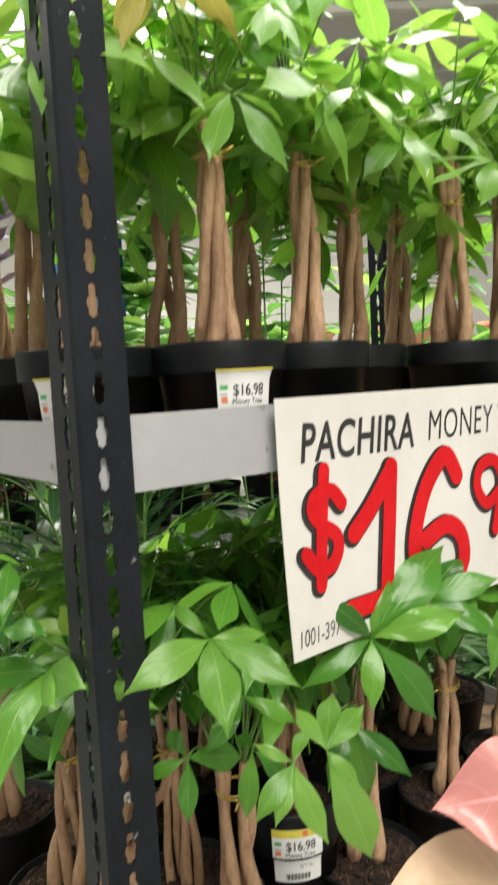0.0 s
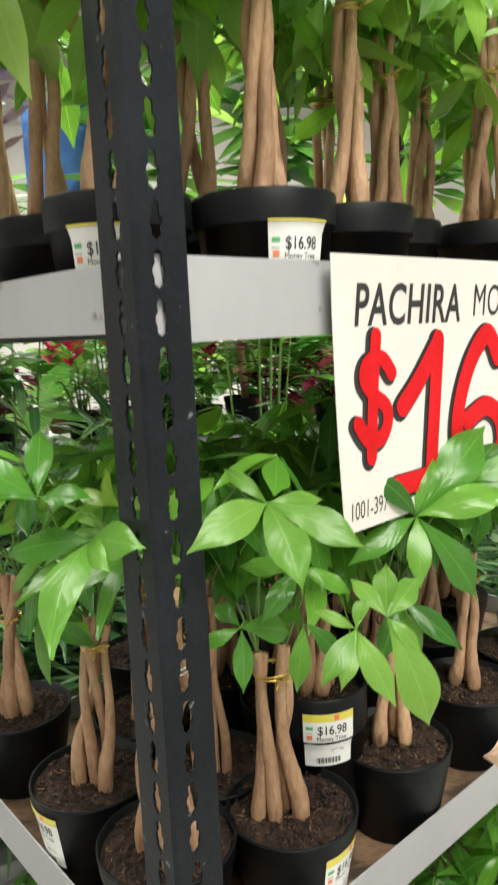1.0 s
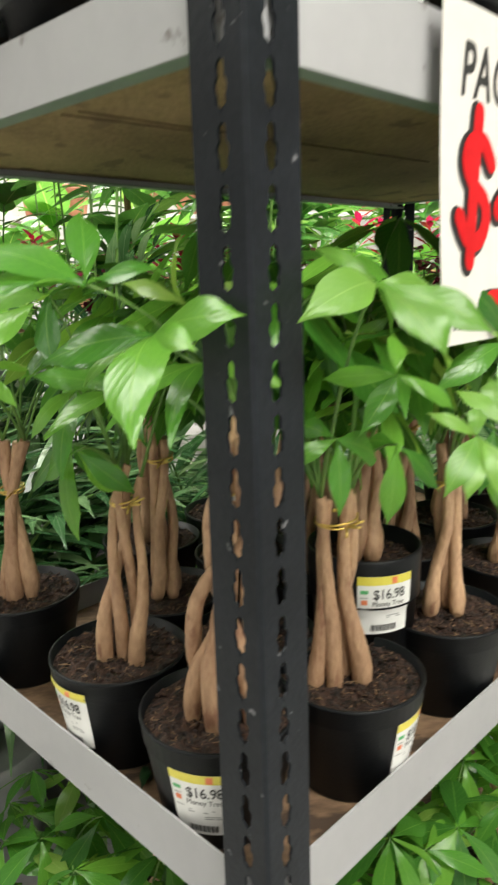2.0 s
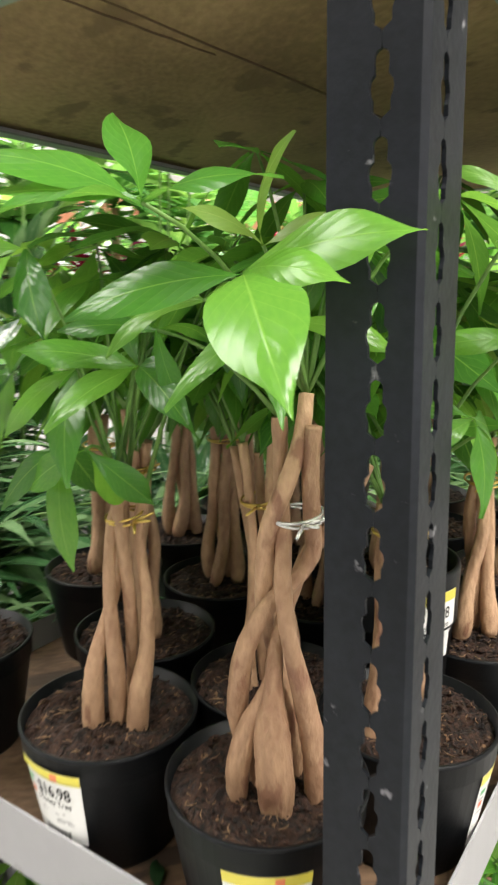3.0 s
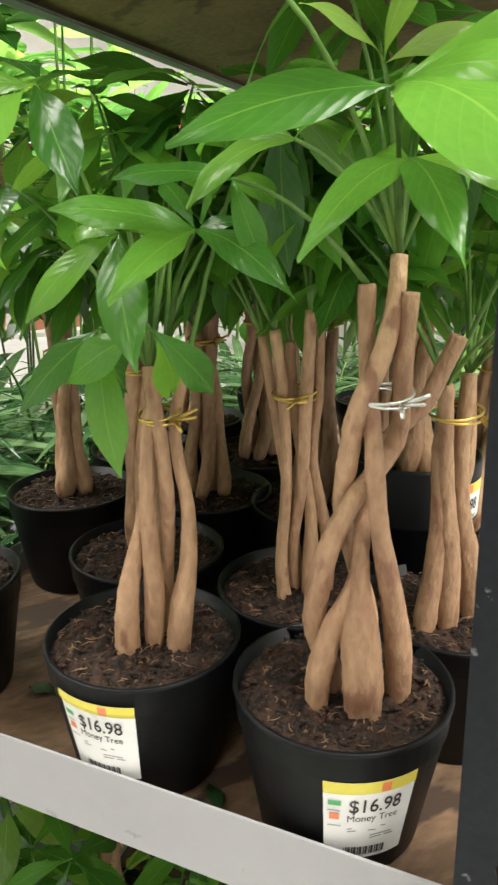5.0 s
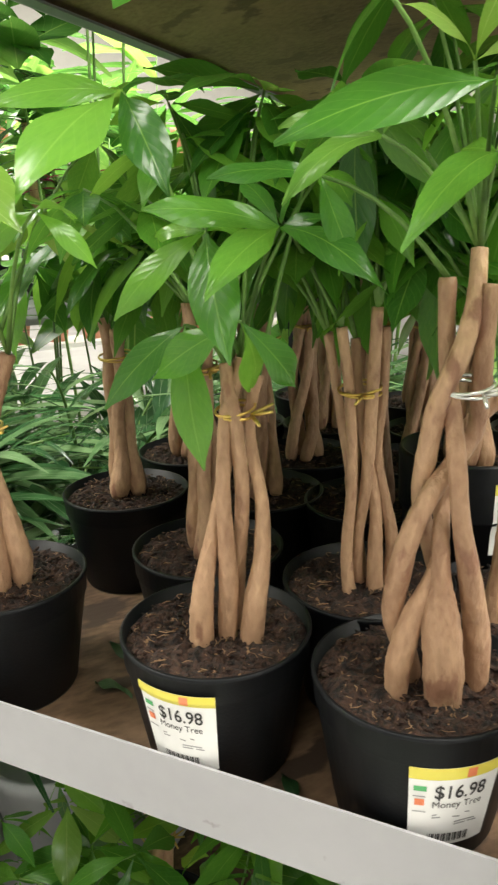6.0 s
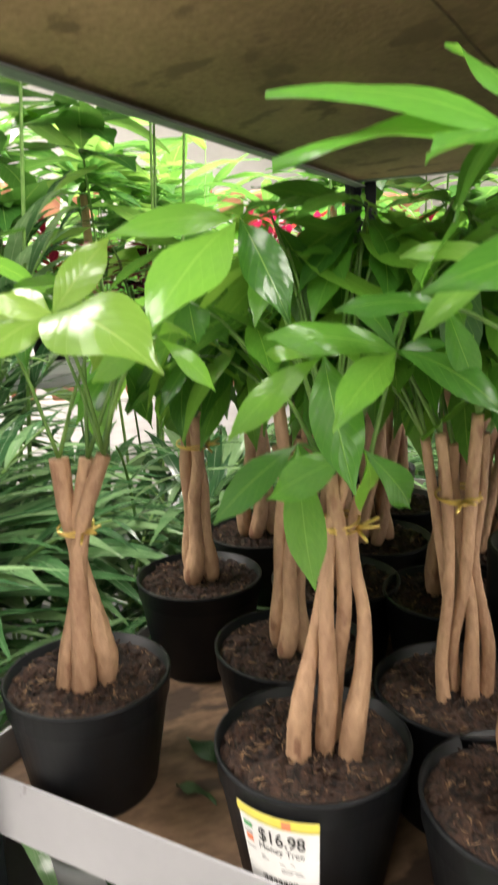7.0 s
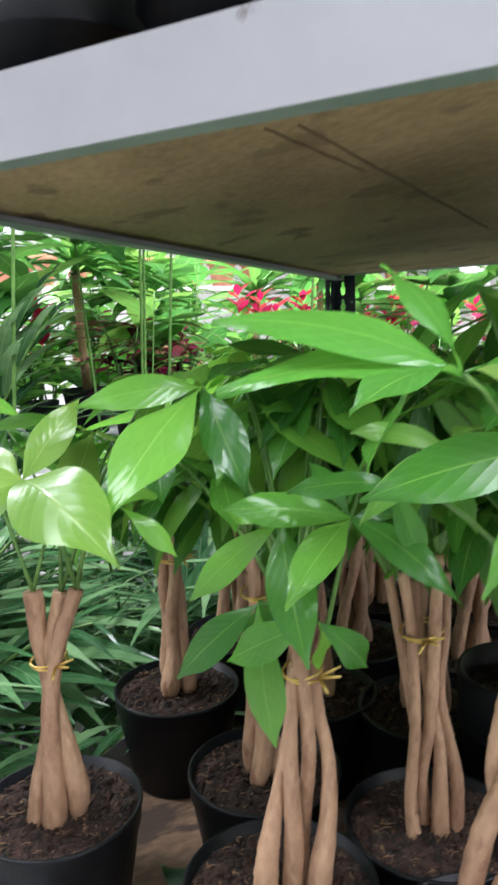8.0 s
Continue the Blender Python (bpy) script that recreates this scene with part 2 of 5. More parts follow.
def add_tube(bm, pts, radii, sides=8, cap=True, wobble=0.0, rng=None):
    """A tube through pts with a radius at each."""
    rings = []
    pts = [Vector(p) for p in pts]
    up = Vector((0.37, 0.93, 0.05)).normalized()
    for i, p in enumerate(pts):
        d = (pts[min(i + 1, len(pts) - 1)] - pts[max(i - 1, 0)]).normalized()
        a = d.cross(up)
        if a.length < 1e-4:
            a = d.cross(Vector((1, 0, 0)))
        a.normalize()
        b = d.cross(a)
        ring = []
        for k in range(sides):
            ang = 2 * math.pi * k / sides
            r = radii[i] * (1 + (rng.uniform(-wobble, wobble) if rng else 0))
            ring.append(bm.verts.new(p + (a * math.cos(ang) + b * math.sin(ang)) * r))
        rings.append(ring)
    for r0, r1 in zip(rings, rings[1:]):
        for k in range(sides):
            bm.faces.new((r0[k], r0[(k + 1) % sides], r1[(k + 1) % sides], r1[k]))
    if cap:
        bm.faces.new(list(reversed(rings[0])))
        bm.faces.new(rings[-1])
    return bm


def add_lathe(bm, profile, sides=40):
    """Turns (radius, z) pairs round the z axis; a radius of 0 closes an end."""
    rings = []
    for r, z in profile:
        if r < 1e-6:
            rings.append([bm.verts.new((0, 0, z))])
        else:
            rings.append([bm.verts.new((r * math.cos(2 * math.pi * k / sides), r * math.sin(2 * math.pi * k / sides), z)) for k in range(sides)])
    for a, b in zip(rings, rings[1:]):
        for k in range(sides):
            k2 = (k + 1) % sides
            if len(a) == 1:
                bm.faces.new((a[0], b[k2], b[k]))
            elif len(b) == 1:
                bm.faces.new((a[k], a[k2], b[0]))
            else:
                bm.faces.new((a[k], a[k2], b[k2], b[k]))
    return bm


def text_mesh(body, size, name="text", shear=0.0, offset=0.0, space=1.0, width=1.0):
    """Letters as a flat mesh in x, y, lower left at the origin."""
    cu = bpy.data.curves.new(name, "FONT")
    cu.body, cu.size, cu.shear, cu.offset, cu.space_character, cu.resolution_u = body, size, shear, offset, space, 4
    ob = bpy.data.objects.new(name, cu)
    scene.collection.objects.link(ob)
    dg = bpy.context.evaluated_depsgraph_get()
    dg.update()
    me = bpy.data.meshes.new_from_object(ob.evaluated_get(dg))
    bpy.data.objects.remove(ob)
    bpy.data.curves.remove(cu)
    for v in me.vertices:
        v.co.x *= width
    return me


# ---- plan: u runs along one edge of the shelf from the corner post, v along the other ----
CORNER = Vector((-0.147, 0.6066, 0.0))
TURN_L = radians(128.45)
U = Vector((math.cos(TURN_L), math.sin(TURN_L), 0))
V = Vector((math.sin(TURN_L), -math.cos(TURN_L), 0))
PLAN = Matrix(((U.x, V.x, 0, CORNER.x), (U.y, V.y, 0, CORNER.y), (0, 0, 1, 0), (0, 0, 0, 1)))
DEPTH_U, DEPTH_V = 0.644, 1.15
LOW_TOP, UP_TOP, BASE_TOP = 0.738, 1.431, 0.10


def at(u, v, z=0.0):
    return CORNER + U * u + V * v + Vector((0, 0, z))


# ---- structure ----
def structure(name, bm, mat, label, category, smooth=False):
    ob = new(name, finish(bm, name, mat, smooth))
    return tagged(ob, label, category, kind="structure")


structure("floor", box_mesh(-8, -6, -0.2, 8, 11, 0), CONCRETE, "worn grey concrete shop floor", "floor")
structure("wall_north", box_mesh(-8.2, 11, 0, 8.2, 11.2, 5), WALL, "pale panelled shop wall", "wall")
# unseen south wall, its opening added to go with the fill lamp
bm = box_mesh(-8.2, -6.2, 0, 8.2, -6, 0.6)
add_box(bm, -8.2, -6.2, 3.2, 8.2, -6, 5)
add_box(bm, -8.2, -6.2, 0.6, 0.5, -6, 3.2)
add_box(bm, 6.5, -6.2, 0.6, 8.2, -6, 3.2)
structure("wall_south", bm, WALL, "unseen pale shop wall with a wide opening added for a fill lamp", "wall")
# unseen west wall, likewise opened for the weaker fill lamp
bm = box_mesh(-8.2, -6, 0, -8, 11, 0.7)
add_box(bm, -8.2, -6, 3.1, -8, 11, 5)
add_box(bm, -8.2, -6, 0.7, -8, -2.5, 3.1)
add_box(bm, -8.2, 2.5, 0.7, -8, 11, 3.1)
structure("wall_west", bm, WALL, "unseen pale shop wall with a wide opening added for a fill lamp", "wall")
structure("wall_east", box_mesh(8, -6, 0, 8.2, 11, 5), WALL, "pale panelled shop wall", "wall")
bm = box_mesh(-8.2, -6.2, 5.0, 8.2, 11.2, 5.15)
structure("ceiling", bm, ROOF, "grey sheet roof over the shop", "ceiling")
bm = bmesh.new()
for lx, ly, watts in ROOF_LIGHTS:
    add_box(bm, lx - 1.3, ly - 1.1, 4.93, lx + 1.3, ly + 1.1, 4.96)
structure("skylight", bm, SKYLIGHT, "white translucent roof light panels", "skylight")
for k in range(8):
    y = -5 + 2.2 * k
    truss = thing("roof_truss", "grey steel lattice roof beam under the roof sheet", "truss", pose(0, y, 4.45), "roof beams")
    part("chord", box_mesh(-8, -0.03, 0.42, 8, 0.03, 0.48), TRUSS, truss, smooth=False)
    part("chord", box_mesh(-8, -0.03, 0.0, 8, 0.03, 0.06), TRUSS, truss, smooth=False)
    bm = bmesh.new()
    for j in range(26):
        x0, x1 = -8 + j * 0.615, -8 + (j + 1) * 0.615
        add_tube(bm, [(x0, 0, 0.05 if j % 2 else 0.43), (x1, 0, 0.43 if j % 2 else 0.05)], [0.014, 0.014], 6)
    part("web", bm, TRUSS, truss)

# ---- shelving unit ----
unit = thing("shelving_unit", "black slotted steel shelving with white shelf edges and plywood boards", "shelving")
POST_W = 0.0499


def slot_half(z):
    """Half width of the keyhole slot at a height within one pitch of 38 mm."""
    if z < 0.004 or z > 0.034:
        return 0.0
    if z < 0.007:
        return 0.0042 * (z - 0.004) / 0.003 + 0.0005
    if z < 0.012:
        return 0.0047
    if z < 0.023:
        return 0.0047 + 0.0016 * math.sin((z - 0.012) / 0.011 * math.pi)
    if z < 0.030:
        return 0.0036
    return 0.0036 * math.sqrt(max(0.0, 1 - ((z - 0.030) / 0.004) ** 2)) + 0.0003


def post_mesh(height=2.15, pitch=0.0381):
    """Angle post: two flanges along +x and +y with keyhole slots, the bend at the origin."""
    bm = bmesh.new()
    levels = [0.0, 0.004, 0.0055, 0.007, 0.012, 0.0145, 0.0175, 0.0205, 0.023, 0.030, 0.032, 0.0335, 0.034]
    zs, hs = [], []
    for i in range(int(height / pitch)):
        for l in levels:
            zs.append(i * pitch + l)
            hs.append(slot_half(l))
    zs.append(zs[-1] + 0.01)
    hs.append(0.0)
    mid = 0.0215
    for flange in (0, 1):
        def pt(s, z):
            return (s, 0, z) if flange == 0 else (0, s, z)
        cols = []
        for z, h in zip(zs, hs):
            a = bm.verts.new(pt(0.0025, z))
            b = bm.verts.new(pt(mid - h, z))
            c = b if h == 0 else bm.verts.new(pt(mid + h, z))
            d = bm.verts.new(pt(POST_W, z))
            cols.append((a, b, c, d))
        for p, q in zip(cols, cols[1:]):
            for i, j in ((0, 1), (2, 3)):
                f = (p[i], p[j], q[j], q[i])
                bm.faces.new(f if flange == 0 else f[::-1])
        if flange == 0:
            first = [c[0] for c in cols]
        else:
            for i in range(len(cols) - 1):
                bm.faces.new((first[i], first[i + 1], cols[i + 1][0], cols[i][0]))
    return bm


LEANING = Matrix(((1, 0, -0.004, 0.0048), (0, 1, 0.0193, -0.0232), (0, 0, 1, 0), (0, 0, 0, 1)))
for pu, pv, turn in ((0, 0, 0), (DEPTH_U, 0, 90), (DEPTH_U, DEPTH_V, 180), (0, DEPTH_V, 270)):
    bm = post_mesh()
    m = PLAN @ pose(pu, pv, 0, 0, 0, turn)
    bmesh.ops.transform(bm, matrix=LEANING @ m if pu + pv == 0 else m, verts=bm.verts)
    ob = part("post", bm, BLACK_STEEL, unit, smooth=False)
    sol = ob.modifiers.new("thickness", "SOLIDIFY")
    sol.thickness, sol.offset = 0.0024, 0.0


def fascia(name, z0, z1, along_u, far=False):
    """Folded sheet edge: upright face, inward lip at the foot."""
    bm = bmesh.new()
    n = DEPTH_U if along_u else DEPTH_V
    o = (DEPTH_V if along_u else DEPTH_U) if far else 0.0
    s = -1 if far else 1

    def add(a0, c0, zz0, a1, c1, zz1):
        lo, hi = sorted((o + s * c0, o + s * c1))
        if along_u:
            add_box(bm, a0, lo, zz0, a1, hi, zz1, PLAN)
        else:
            add_box(bm, lo, a0, zz0, hi, a1, zz1, PLAN)
    add(0.010, 0.0085, z0, n - 0.010, 0.0109, z1)
    ob = part(name, bm, WHITE_STEEL, unit, smooth=False)
    bm = bmesh.new()
    add(0.012, 0.0111, z0, n - 0.012, 0.030, z0 + 0.0022)
    part("lip", bm, LIP_GREEN, ob, smooth=False)


for far in (False, True):
    fascia("edge_beam", 1.4172, 1.4758, True, far)
    fascia("edge_beam", 1.4076, 1.4791, False, far)
    fascia("edge_beam", 0.7125, 0.7772, True, far)
    fascia("edge_beam", 0.7125, 0.7772, False, far)
    fascia("edge_beam", 0.085, 0.145, True, far)
    fascia("edge_beam", 0.085, 0.145, False, far)
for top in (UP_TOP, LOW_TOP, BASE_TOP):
    part("shelf_board", box_mesh(0.012, 0.012, top - 0.012, DEPTH_U - 0.012, DEPTH_V - 0.012, top, PLAN), PLY if top == UP_TOP else DARK_PLY, unit, smooth=False)

# splits in the upper board, seen from below
for u0, v0, u1, v1, half in ((0.262, 0.05, 0.232, 0.60, 0.0010), (0.283, 0.045, 0.266, 0.20, 0.0007)):
    along = Vector((u1 - u0, v1 - v0, 0))
    side = Vector((-along.y, along.x, 0)).normalized()
    bm = bmesh.new()
    low, high = [], []
    for k in range(13):
        q = Vector((u0, v0, 0)) + along * (k / 12) + side * (0.0007 * math.sin(k * 1.7))
        w = half * math.sin(math.pi * (0.06 + 0.88 * k / 12))
        for ring, dz in ((low, -0.0135), (high, -0.011)):
            ring.append([bm.verts.new(PLAN @ Vector((q.x + side.x * e, q.y + side.y * e, UP_TOP + dz))) for e in (-w, w)])
    for r0, r1, h0, h1 in zip(low, low[1:], high, high[1:]):
        bm.faces.new((r0[0], r0[1], r1[1], r1[0]))
        bm.faces.new((r0[0], r1[0], h1[0], h0[0]))
        bm.faces.new((r0[1], h0[1], h1[1], r1[1]))
    part("split", bm, SPLIT_WOOD, unit, "dark split in the plywood")

# ---- price sign ----
SIGN_W, SIGN_H = 0.56, 0.278
sign = thing("price_sign", "hand-lettered white card sign with red price on the shelf edge", "sign", PLAN @ pose(-0.006, 0.215, 1.485 - SIGN_H))
# in the sign's own frame y runs along the shelf edge, z up, x towards the shelf
bm = box_mesh(-0.0008, 0, 0, 0.0, SIGN_W, SIGN_H)
bmesh.ops.subdivide_edges(bm, edges=[e for e in bm.edges if abs(e.verts[0].co.z - e.verts[1].co.z) > 0.1 or abs(e.verts[0].co.y - e.verts[1].co.y) > 0.1], cuts=11, use_grid_fill=True)


def curl(y, z):
    return 0.003 * math.sin(y / SIGN_W * 5.0) * (1 - z / SIGN_H) - 0.012 * (1 - z / SIGN_H) ** 2 * (1 - y / SIGN_W)


for v in bm.verts:
    v.co.x += curl(v.co.y, v.co.z)
part("card", bm, CARD, sign, smooth=False)


def lettering(name, body, y, z, size, mat, lift, **kw):
    me = text_mesh(body, size, name, **kw)
    me.materials.clear()
    me.materials.append(mat)
    for v in me.vertices:
        yy, zz = y + v.co.x, z + v.co.y
        v.co = (-0.0008 - lift + curl(yy, zz), yy, zz)
    return part(name, me, mat, sign)


lettering("heading", "PACHIRA", 0.030, 0.208, 0.060, INK, 0.0004, shear=0.18, offset=0.0011, space=1.06, width=0.74)
lettering("heading", "MONEY", 0.248, 0.213, 0.054, INK, 0.0004, shear=0.16, offset=0.0, space=1.08, width=0.72)
lettering("heading", "TREE", 0.402, 0.216, 0.052, INK, 0.0004, shear=0.14, offset=0.0006, space=1.0, width=0.80)


def brush(name, strokes, half, mat, lift, dy=0.0, dz=0.0):
    """Broad marker strokes through a few guide points, round at the ends."""
    bm = bmesh.new()
    for n, pts in enumerate(strokes):
        pts = [Vector(p) for p in pts]
        line = []
        for i in range(len(pts) - 1):
            p0, p1, p2, p3 = pts[max(i - 1, 0)], pts[i], pts[i + 1], pts[min(i + 2, len(pts) - 1)]
            for k in range(8):
                t = k / 8
                line.append(0.5 * (2 * p1 + (p2 - p0) * t + (2 * p0 - 5 * p1 + 4 * p2 - p3) * t * t + (3 * p1 - p0 - 3 * p2 + p3) * t ** 3))
        line.append(pts[-1])
        up = lift + 0.00012 * n

        def put(q):
            y, z = q.x + dy, q.y + dz
            return bm.verts.new((-0.0008 - up + curl(y, z), y, z))
        last = None
        for i, q in enumerate(line):
            d = (line[min(i + 1, len(line) - 1)] - line[max(i - 1, 0)]).normalized()
            side = Vector((-d.y, d.x)) * half
            pair = (put(q + side), put(q - side))
            if last:
                bm.faces.new((last[0], last[1], pair[1], pair[0]))
            last = pair
        for q in (line[0], line[-1]):
            bm.faces.new([put(q + Vector((math.cos(k * 0.5236), math.sin(k * 0.5236))) * half * 0.995) for k in range(12)])
    return part(name, bm, mat, sign, smooth=False)


DOLLAR = (((0.065, 0.197), (0.057, 0.135), (0.050, 0.072)), ((0.090, 0.157), (0.074, 0.173), (0.051, 0.170), (0.044, 0.154), (0.057, 0.137), (0.078, 0.123), (0.080, 0.105), (0.067, 0.090), (0.046, 0.091), (0.031, 0.109)))
ONE = (((0.108, 0.119), (0.140, 0.146), (0.177, 0.185)), ((0.177, 0.188), (0.169, 0.118), (0.158, 0.041)), ((0.094, 0.034), (0.133, 0.034), (0.182, 0.036)))
SIX = (((0.306, 0.162), (0.283, 0.191), (0.247, 0.162), (0.221, 0.113), (0.215, 0.068), (0.239, 0.031), (0.282, 0.023), (0.313, 0.049), (0.309, 0.084), (0.279, 0.102), (0.238, 0.089)),)
NINE = (((0.401, 0.130), (0.371, 0.116), (0.350, 0.141), (0.360, 0.168), (0.392, 0.173), (0.407, 0.143), (0.388, 0.078)),)
EIGHT = (((0.470, 0.128), (0.445, 0.145), (0.455, 0.172), (0.485, 0.172), (0.490, 0.150), (0.450, 0.112), (0.450, 0.088), (0.480, 0.080), (0.495, 0.100), (0.470, 0.128)),)
for name, digit, half in (("dollar_sign", DOLLAR, 0.0085), ("digit_one", ONE, 0.0115), ("digit_six", SIX, 0.0125), ("digit_nine", NINE, 0.0085), ("digit_eight", EIGHT, 0.0085)):
    red = brush(name, digit, half, RED_INK, 0.0014)
    brush("black_outline", digit, half + 0.0032, INK, 0.0003, -0.0040, -0.0022)
lettering("item_code", "1001-397", 0.008, 0.012, 0.026, INK, 0.0004, shear=0.2, width=0.66)

# ---- plants ----


def leaf_mesh(name, mat, seed, rows=10, cols=4, widest=0.55, width=0.30, droop=0.25, fold=0.18, wave=0.02, tip=1.7, arch=0.0):
    """A blade 1 long from the origin along +x, its face up; pointed at both ends, folded along the midrib."""
    rng = random.Random(seed)
    bm = bmesh.new()
    uvl = bm.loops.layers.uv.new("UVMap")
    grid = []
    ph = rng.uniform(0, 6)
    for i in range(rows + 1):
        t = i / rows
        s = math.sin(math.pi * min(1.0, t ** (math.log(0.5) / math.log(widest))))
        w = width / 2 * (max(s, 0.0) ** (1.12 if t < widest else 0.92)) * (1 - 0.32 * tip * max(0.0, min(1.0, (t - 0.70) / 0.28)) ** 1.4)
        w = max(w, 0.004)
        row = []
        for j in range(cols + 1):
            q = 2 * j / cols - 1
            y = q * w
            z = -droop * t * t + arch * 4 * t * (1 - t) + fold * abs(y) - 0.35 * y * y / width + wave * math.sin(9 * t + ph + 2 * q) * abs(q)
            row.append((bm.verts.new((t - 0.12 * droop * t * t, y, z)), ((q + 1) / 2, t)))
        grid.append(row)
    for a, b in zip(grid, grid[1:]):
        for j in range(cols):
            quad = (a[j], a[j + 1], b[j + 1], b[j])
            f = bm.faces.new([c[0] for c in quad])
            for l, c in zip(f.loops, quad):
                l[uvl].uv = c[1]
    return finish(bm, name, mat)


def leaf_set(mat, n, seed, **kw):
    rng = random.Random(seed)
    return [leaf_mesh("leaf", mat, seed + i, droop=rng.uniform(0.05, 0.45), fold=rng.uniform(0.05, 0.32), width=rng.uniform(0.27, 0.36), widest=rng.uniform(0.50, 0.60), wave=rng.uniform(0.008, 0.03), **kw) for i in range(n)]


LEAVES = leaf_set(LEAF, 8, 100)
LEAVES_YOUNG = leaf_set(LEAF_YOUNG, 4, 200)
LEAVES_LIT_FRESH = leaf_set(LEAF_LIT_FRESH, 6, 250)
LEAVES_OLD = leaf_set(LEAF_OLD, 3, 300)


def arched_set(mat, n, seed):
    rng = random.Random(seed)
    return [leaf_mesh("leaf", mat, seed + i, rows=14, cols=6, droop=0.0, arch=rng.uniform(0.06, 0.14), fold=rng.uniform(0.04, 0.24), width=rng.uniform(0.27, 0.34), widest=rng.uniform(0.50, 0.56), wave=rng.uniform(0.012, 0.035)) for i in range(n)]


SLIM = [leaf_mesh("leaf", LEAF, 440 + i, rows=14, cols=6, droop=0.0, arch=0.13, fold=0.1, width=0.25, widest=0.46, wave=0.02) for i in range(2)]
ARCHED = arched_set(LEAF, 6, 400)
ARCHED_YOUNG = arched_set(LEAF_YOUNG, 3, 420)
ARCHED_LIT_FRESH = arched_set(LEAF_LIT_FRESH, 3, 450)
SLIM_YOUNG = [leaf_mesh("leaf", LEAF_LIT_FRESH, 460 + i, rows=14, cols=6, droop=0.0, arch=0.16, fold=0.25, width=0.27, widest=0.5, wave=0.03) for i in range(2)]
BROAD_LEAF = [leaf_mesh("leaf", LEAF, 470, rows=16, cols=8, droop=0.0, arch=0.12, fold=0.06, width=0.37, widest=0.50, wave=0.02)]
BROAD_YOUNG = [leaf_mesh("leaf", LEAF_YOUNG, 480 + i, rows=14, cols=6, droop=0.0, arch=0.10, fold=0.08, width=0.37, widest=0.47, wave=0.02) for i in range(3)]


def blade_matrix(hub, tip, length, face=Vector((0, 0, 1)), spin=0.0):
    """Pose of a leaf that runs from hub to tip, its face turned to 'face'."""
    x = (Vector(tip) - Vector(hub)).normalized()
    z = face - x * face.dot(x)
    if z.length < 1e-3:
        z = Vector((0.3, 0.5, 0.2)) - x * x.dot(Vector((0.3, 0.5, 0.2)))
    z.normalize()
    y = z.cross(x)
    m = Matrix(((x.x, y.x, z.x, hub[0]), (x.y, y.y, z.y, hub[1]), (x.z, y.z, z.z, hub[2]), (0, 0, 0, 1)))
    return m @ Matrix.Rotation(spin, 4, "X") @ Matrix.Diagonal((length, length, length, 1))


def joined_leaves(placed, name, mat):
    """Many leaves as one mesh; placed holds (mesh, matrix) pairs."""
    verts, faces, uvs = [], [], []
    for me, m in placed:
        base = len(verts)
        verts += [m @ v.co for v in me.vertices]
        for p in me.polygons:
            faces.append([base + i for i in p.vertices])
            uvs += [tuple(me.uv_layers[0].data[i].uv) for i in p.loop_indices]
    out = bpy.data.meshes.new(name)
    out.from_pydata(verts, [], faces)
    lay = out.uv_layers.new(name="UVMap")
    lay.data.foreach_set("uv", [c for q in uvs for c in q])
    out.materials.append(mat)
    out.polygons.foreach_set("use_smooth", [True] * len(out.polygons))
    return out


def pot_profile(r, h, banded):
    b = r * (0.78 if banded else 0.73)
    if banded:
        return [(0, 0.0), (b, 0.0), (b + 0.002, 0.003), (r * 0.93, h * 0.72), (r * 0.985, h * 0.725), (r * 0.985, h * 0.74), (r, h * 0.985), (r - 0.001, h), (r - 0.004, h), (r - 0.007, h * 0.80), (r * 0.86, h * 0.70), (0, h * 0.70)]
    return [(0, 0.0), (b, 0.0), (b + 0.002, 0.003), (r * 0.955, h * 0.80), (r * 0.972, h * 0.81), (r * 0.985, h * 0.965), (r, h * 0.972), (r, h * 0.995), (r - 0.0012, h), (r - 0.003, h), (r - 0.004, h * 0.82), (0, h * 0.80)]


POTS, SOILS = {}, {}


def pot_data(r, h, banded):
    key = (r, h, banded)
    if key not in POTS:
        POTS[key] = finish(add_lathe(bmesh.new(), pot_profile(r, h, banded), 48), "pot", PLASTIC)
        bm = bmesh.new()
        rng = random.Random(int(r * 1e4 + h * 1e3))
        n = 11
        z = h * (0.93 if not banded else 0.90)
        centre = bm.verts.new((0, 0, z + 0.004))
        last = None
        for i in range(1, n + 1):
            q = (r - 0.0045) * i / n
            ring = [bm.verts.new((q * math.cos(2 * math.pi * k / 44), q * math.sin(2 * math.pi * k / 44), z + (rng.uniform(-0.004, 0.0045) if i < n else -0.003))) for k in range(44)]
            for k in range(44):
                if last is None:
                    bm.faces.new((centre, ring[k], ring[(k + 1) % 44]))
                else:
                    bm.faces.new((last[k], ring[k], ring[(k + 1) % 44], last[(k + 1) % 44]))
            last = ring
        for i in range(330):
            a, q = rng.uniform(0, 6.283), (r - 0.009) * math.sqrt(rng.random())
            s = rng.uniform(0.0009, 0.0030) * (0.6 if i % 3 else 1.0)
            bmesh.ops.create_icosphere(bm, subdivisions=1, radius=s, matrix=Matrix.LocRotScale((q * math.cos(a), q * math.sin(a), z + 0.0015 + 0.3 * s), Euler((rng.uniform(-0.5, 0.5), rng.uniform(-0.5, 0.5), rng.uniform(0, 3))), (rng.uniform(1.2, 2.8), 1, 0.7)))
        SOILS[key] = finish(bm, "soil", SOIL, False)
    return POTS[key], SOILS[key]


STRAWS = {}


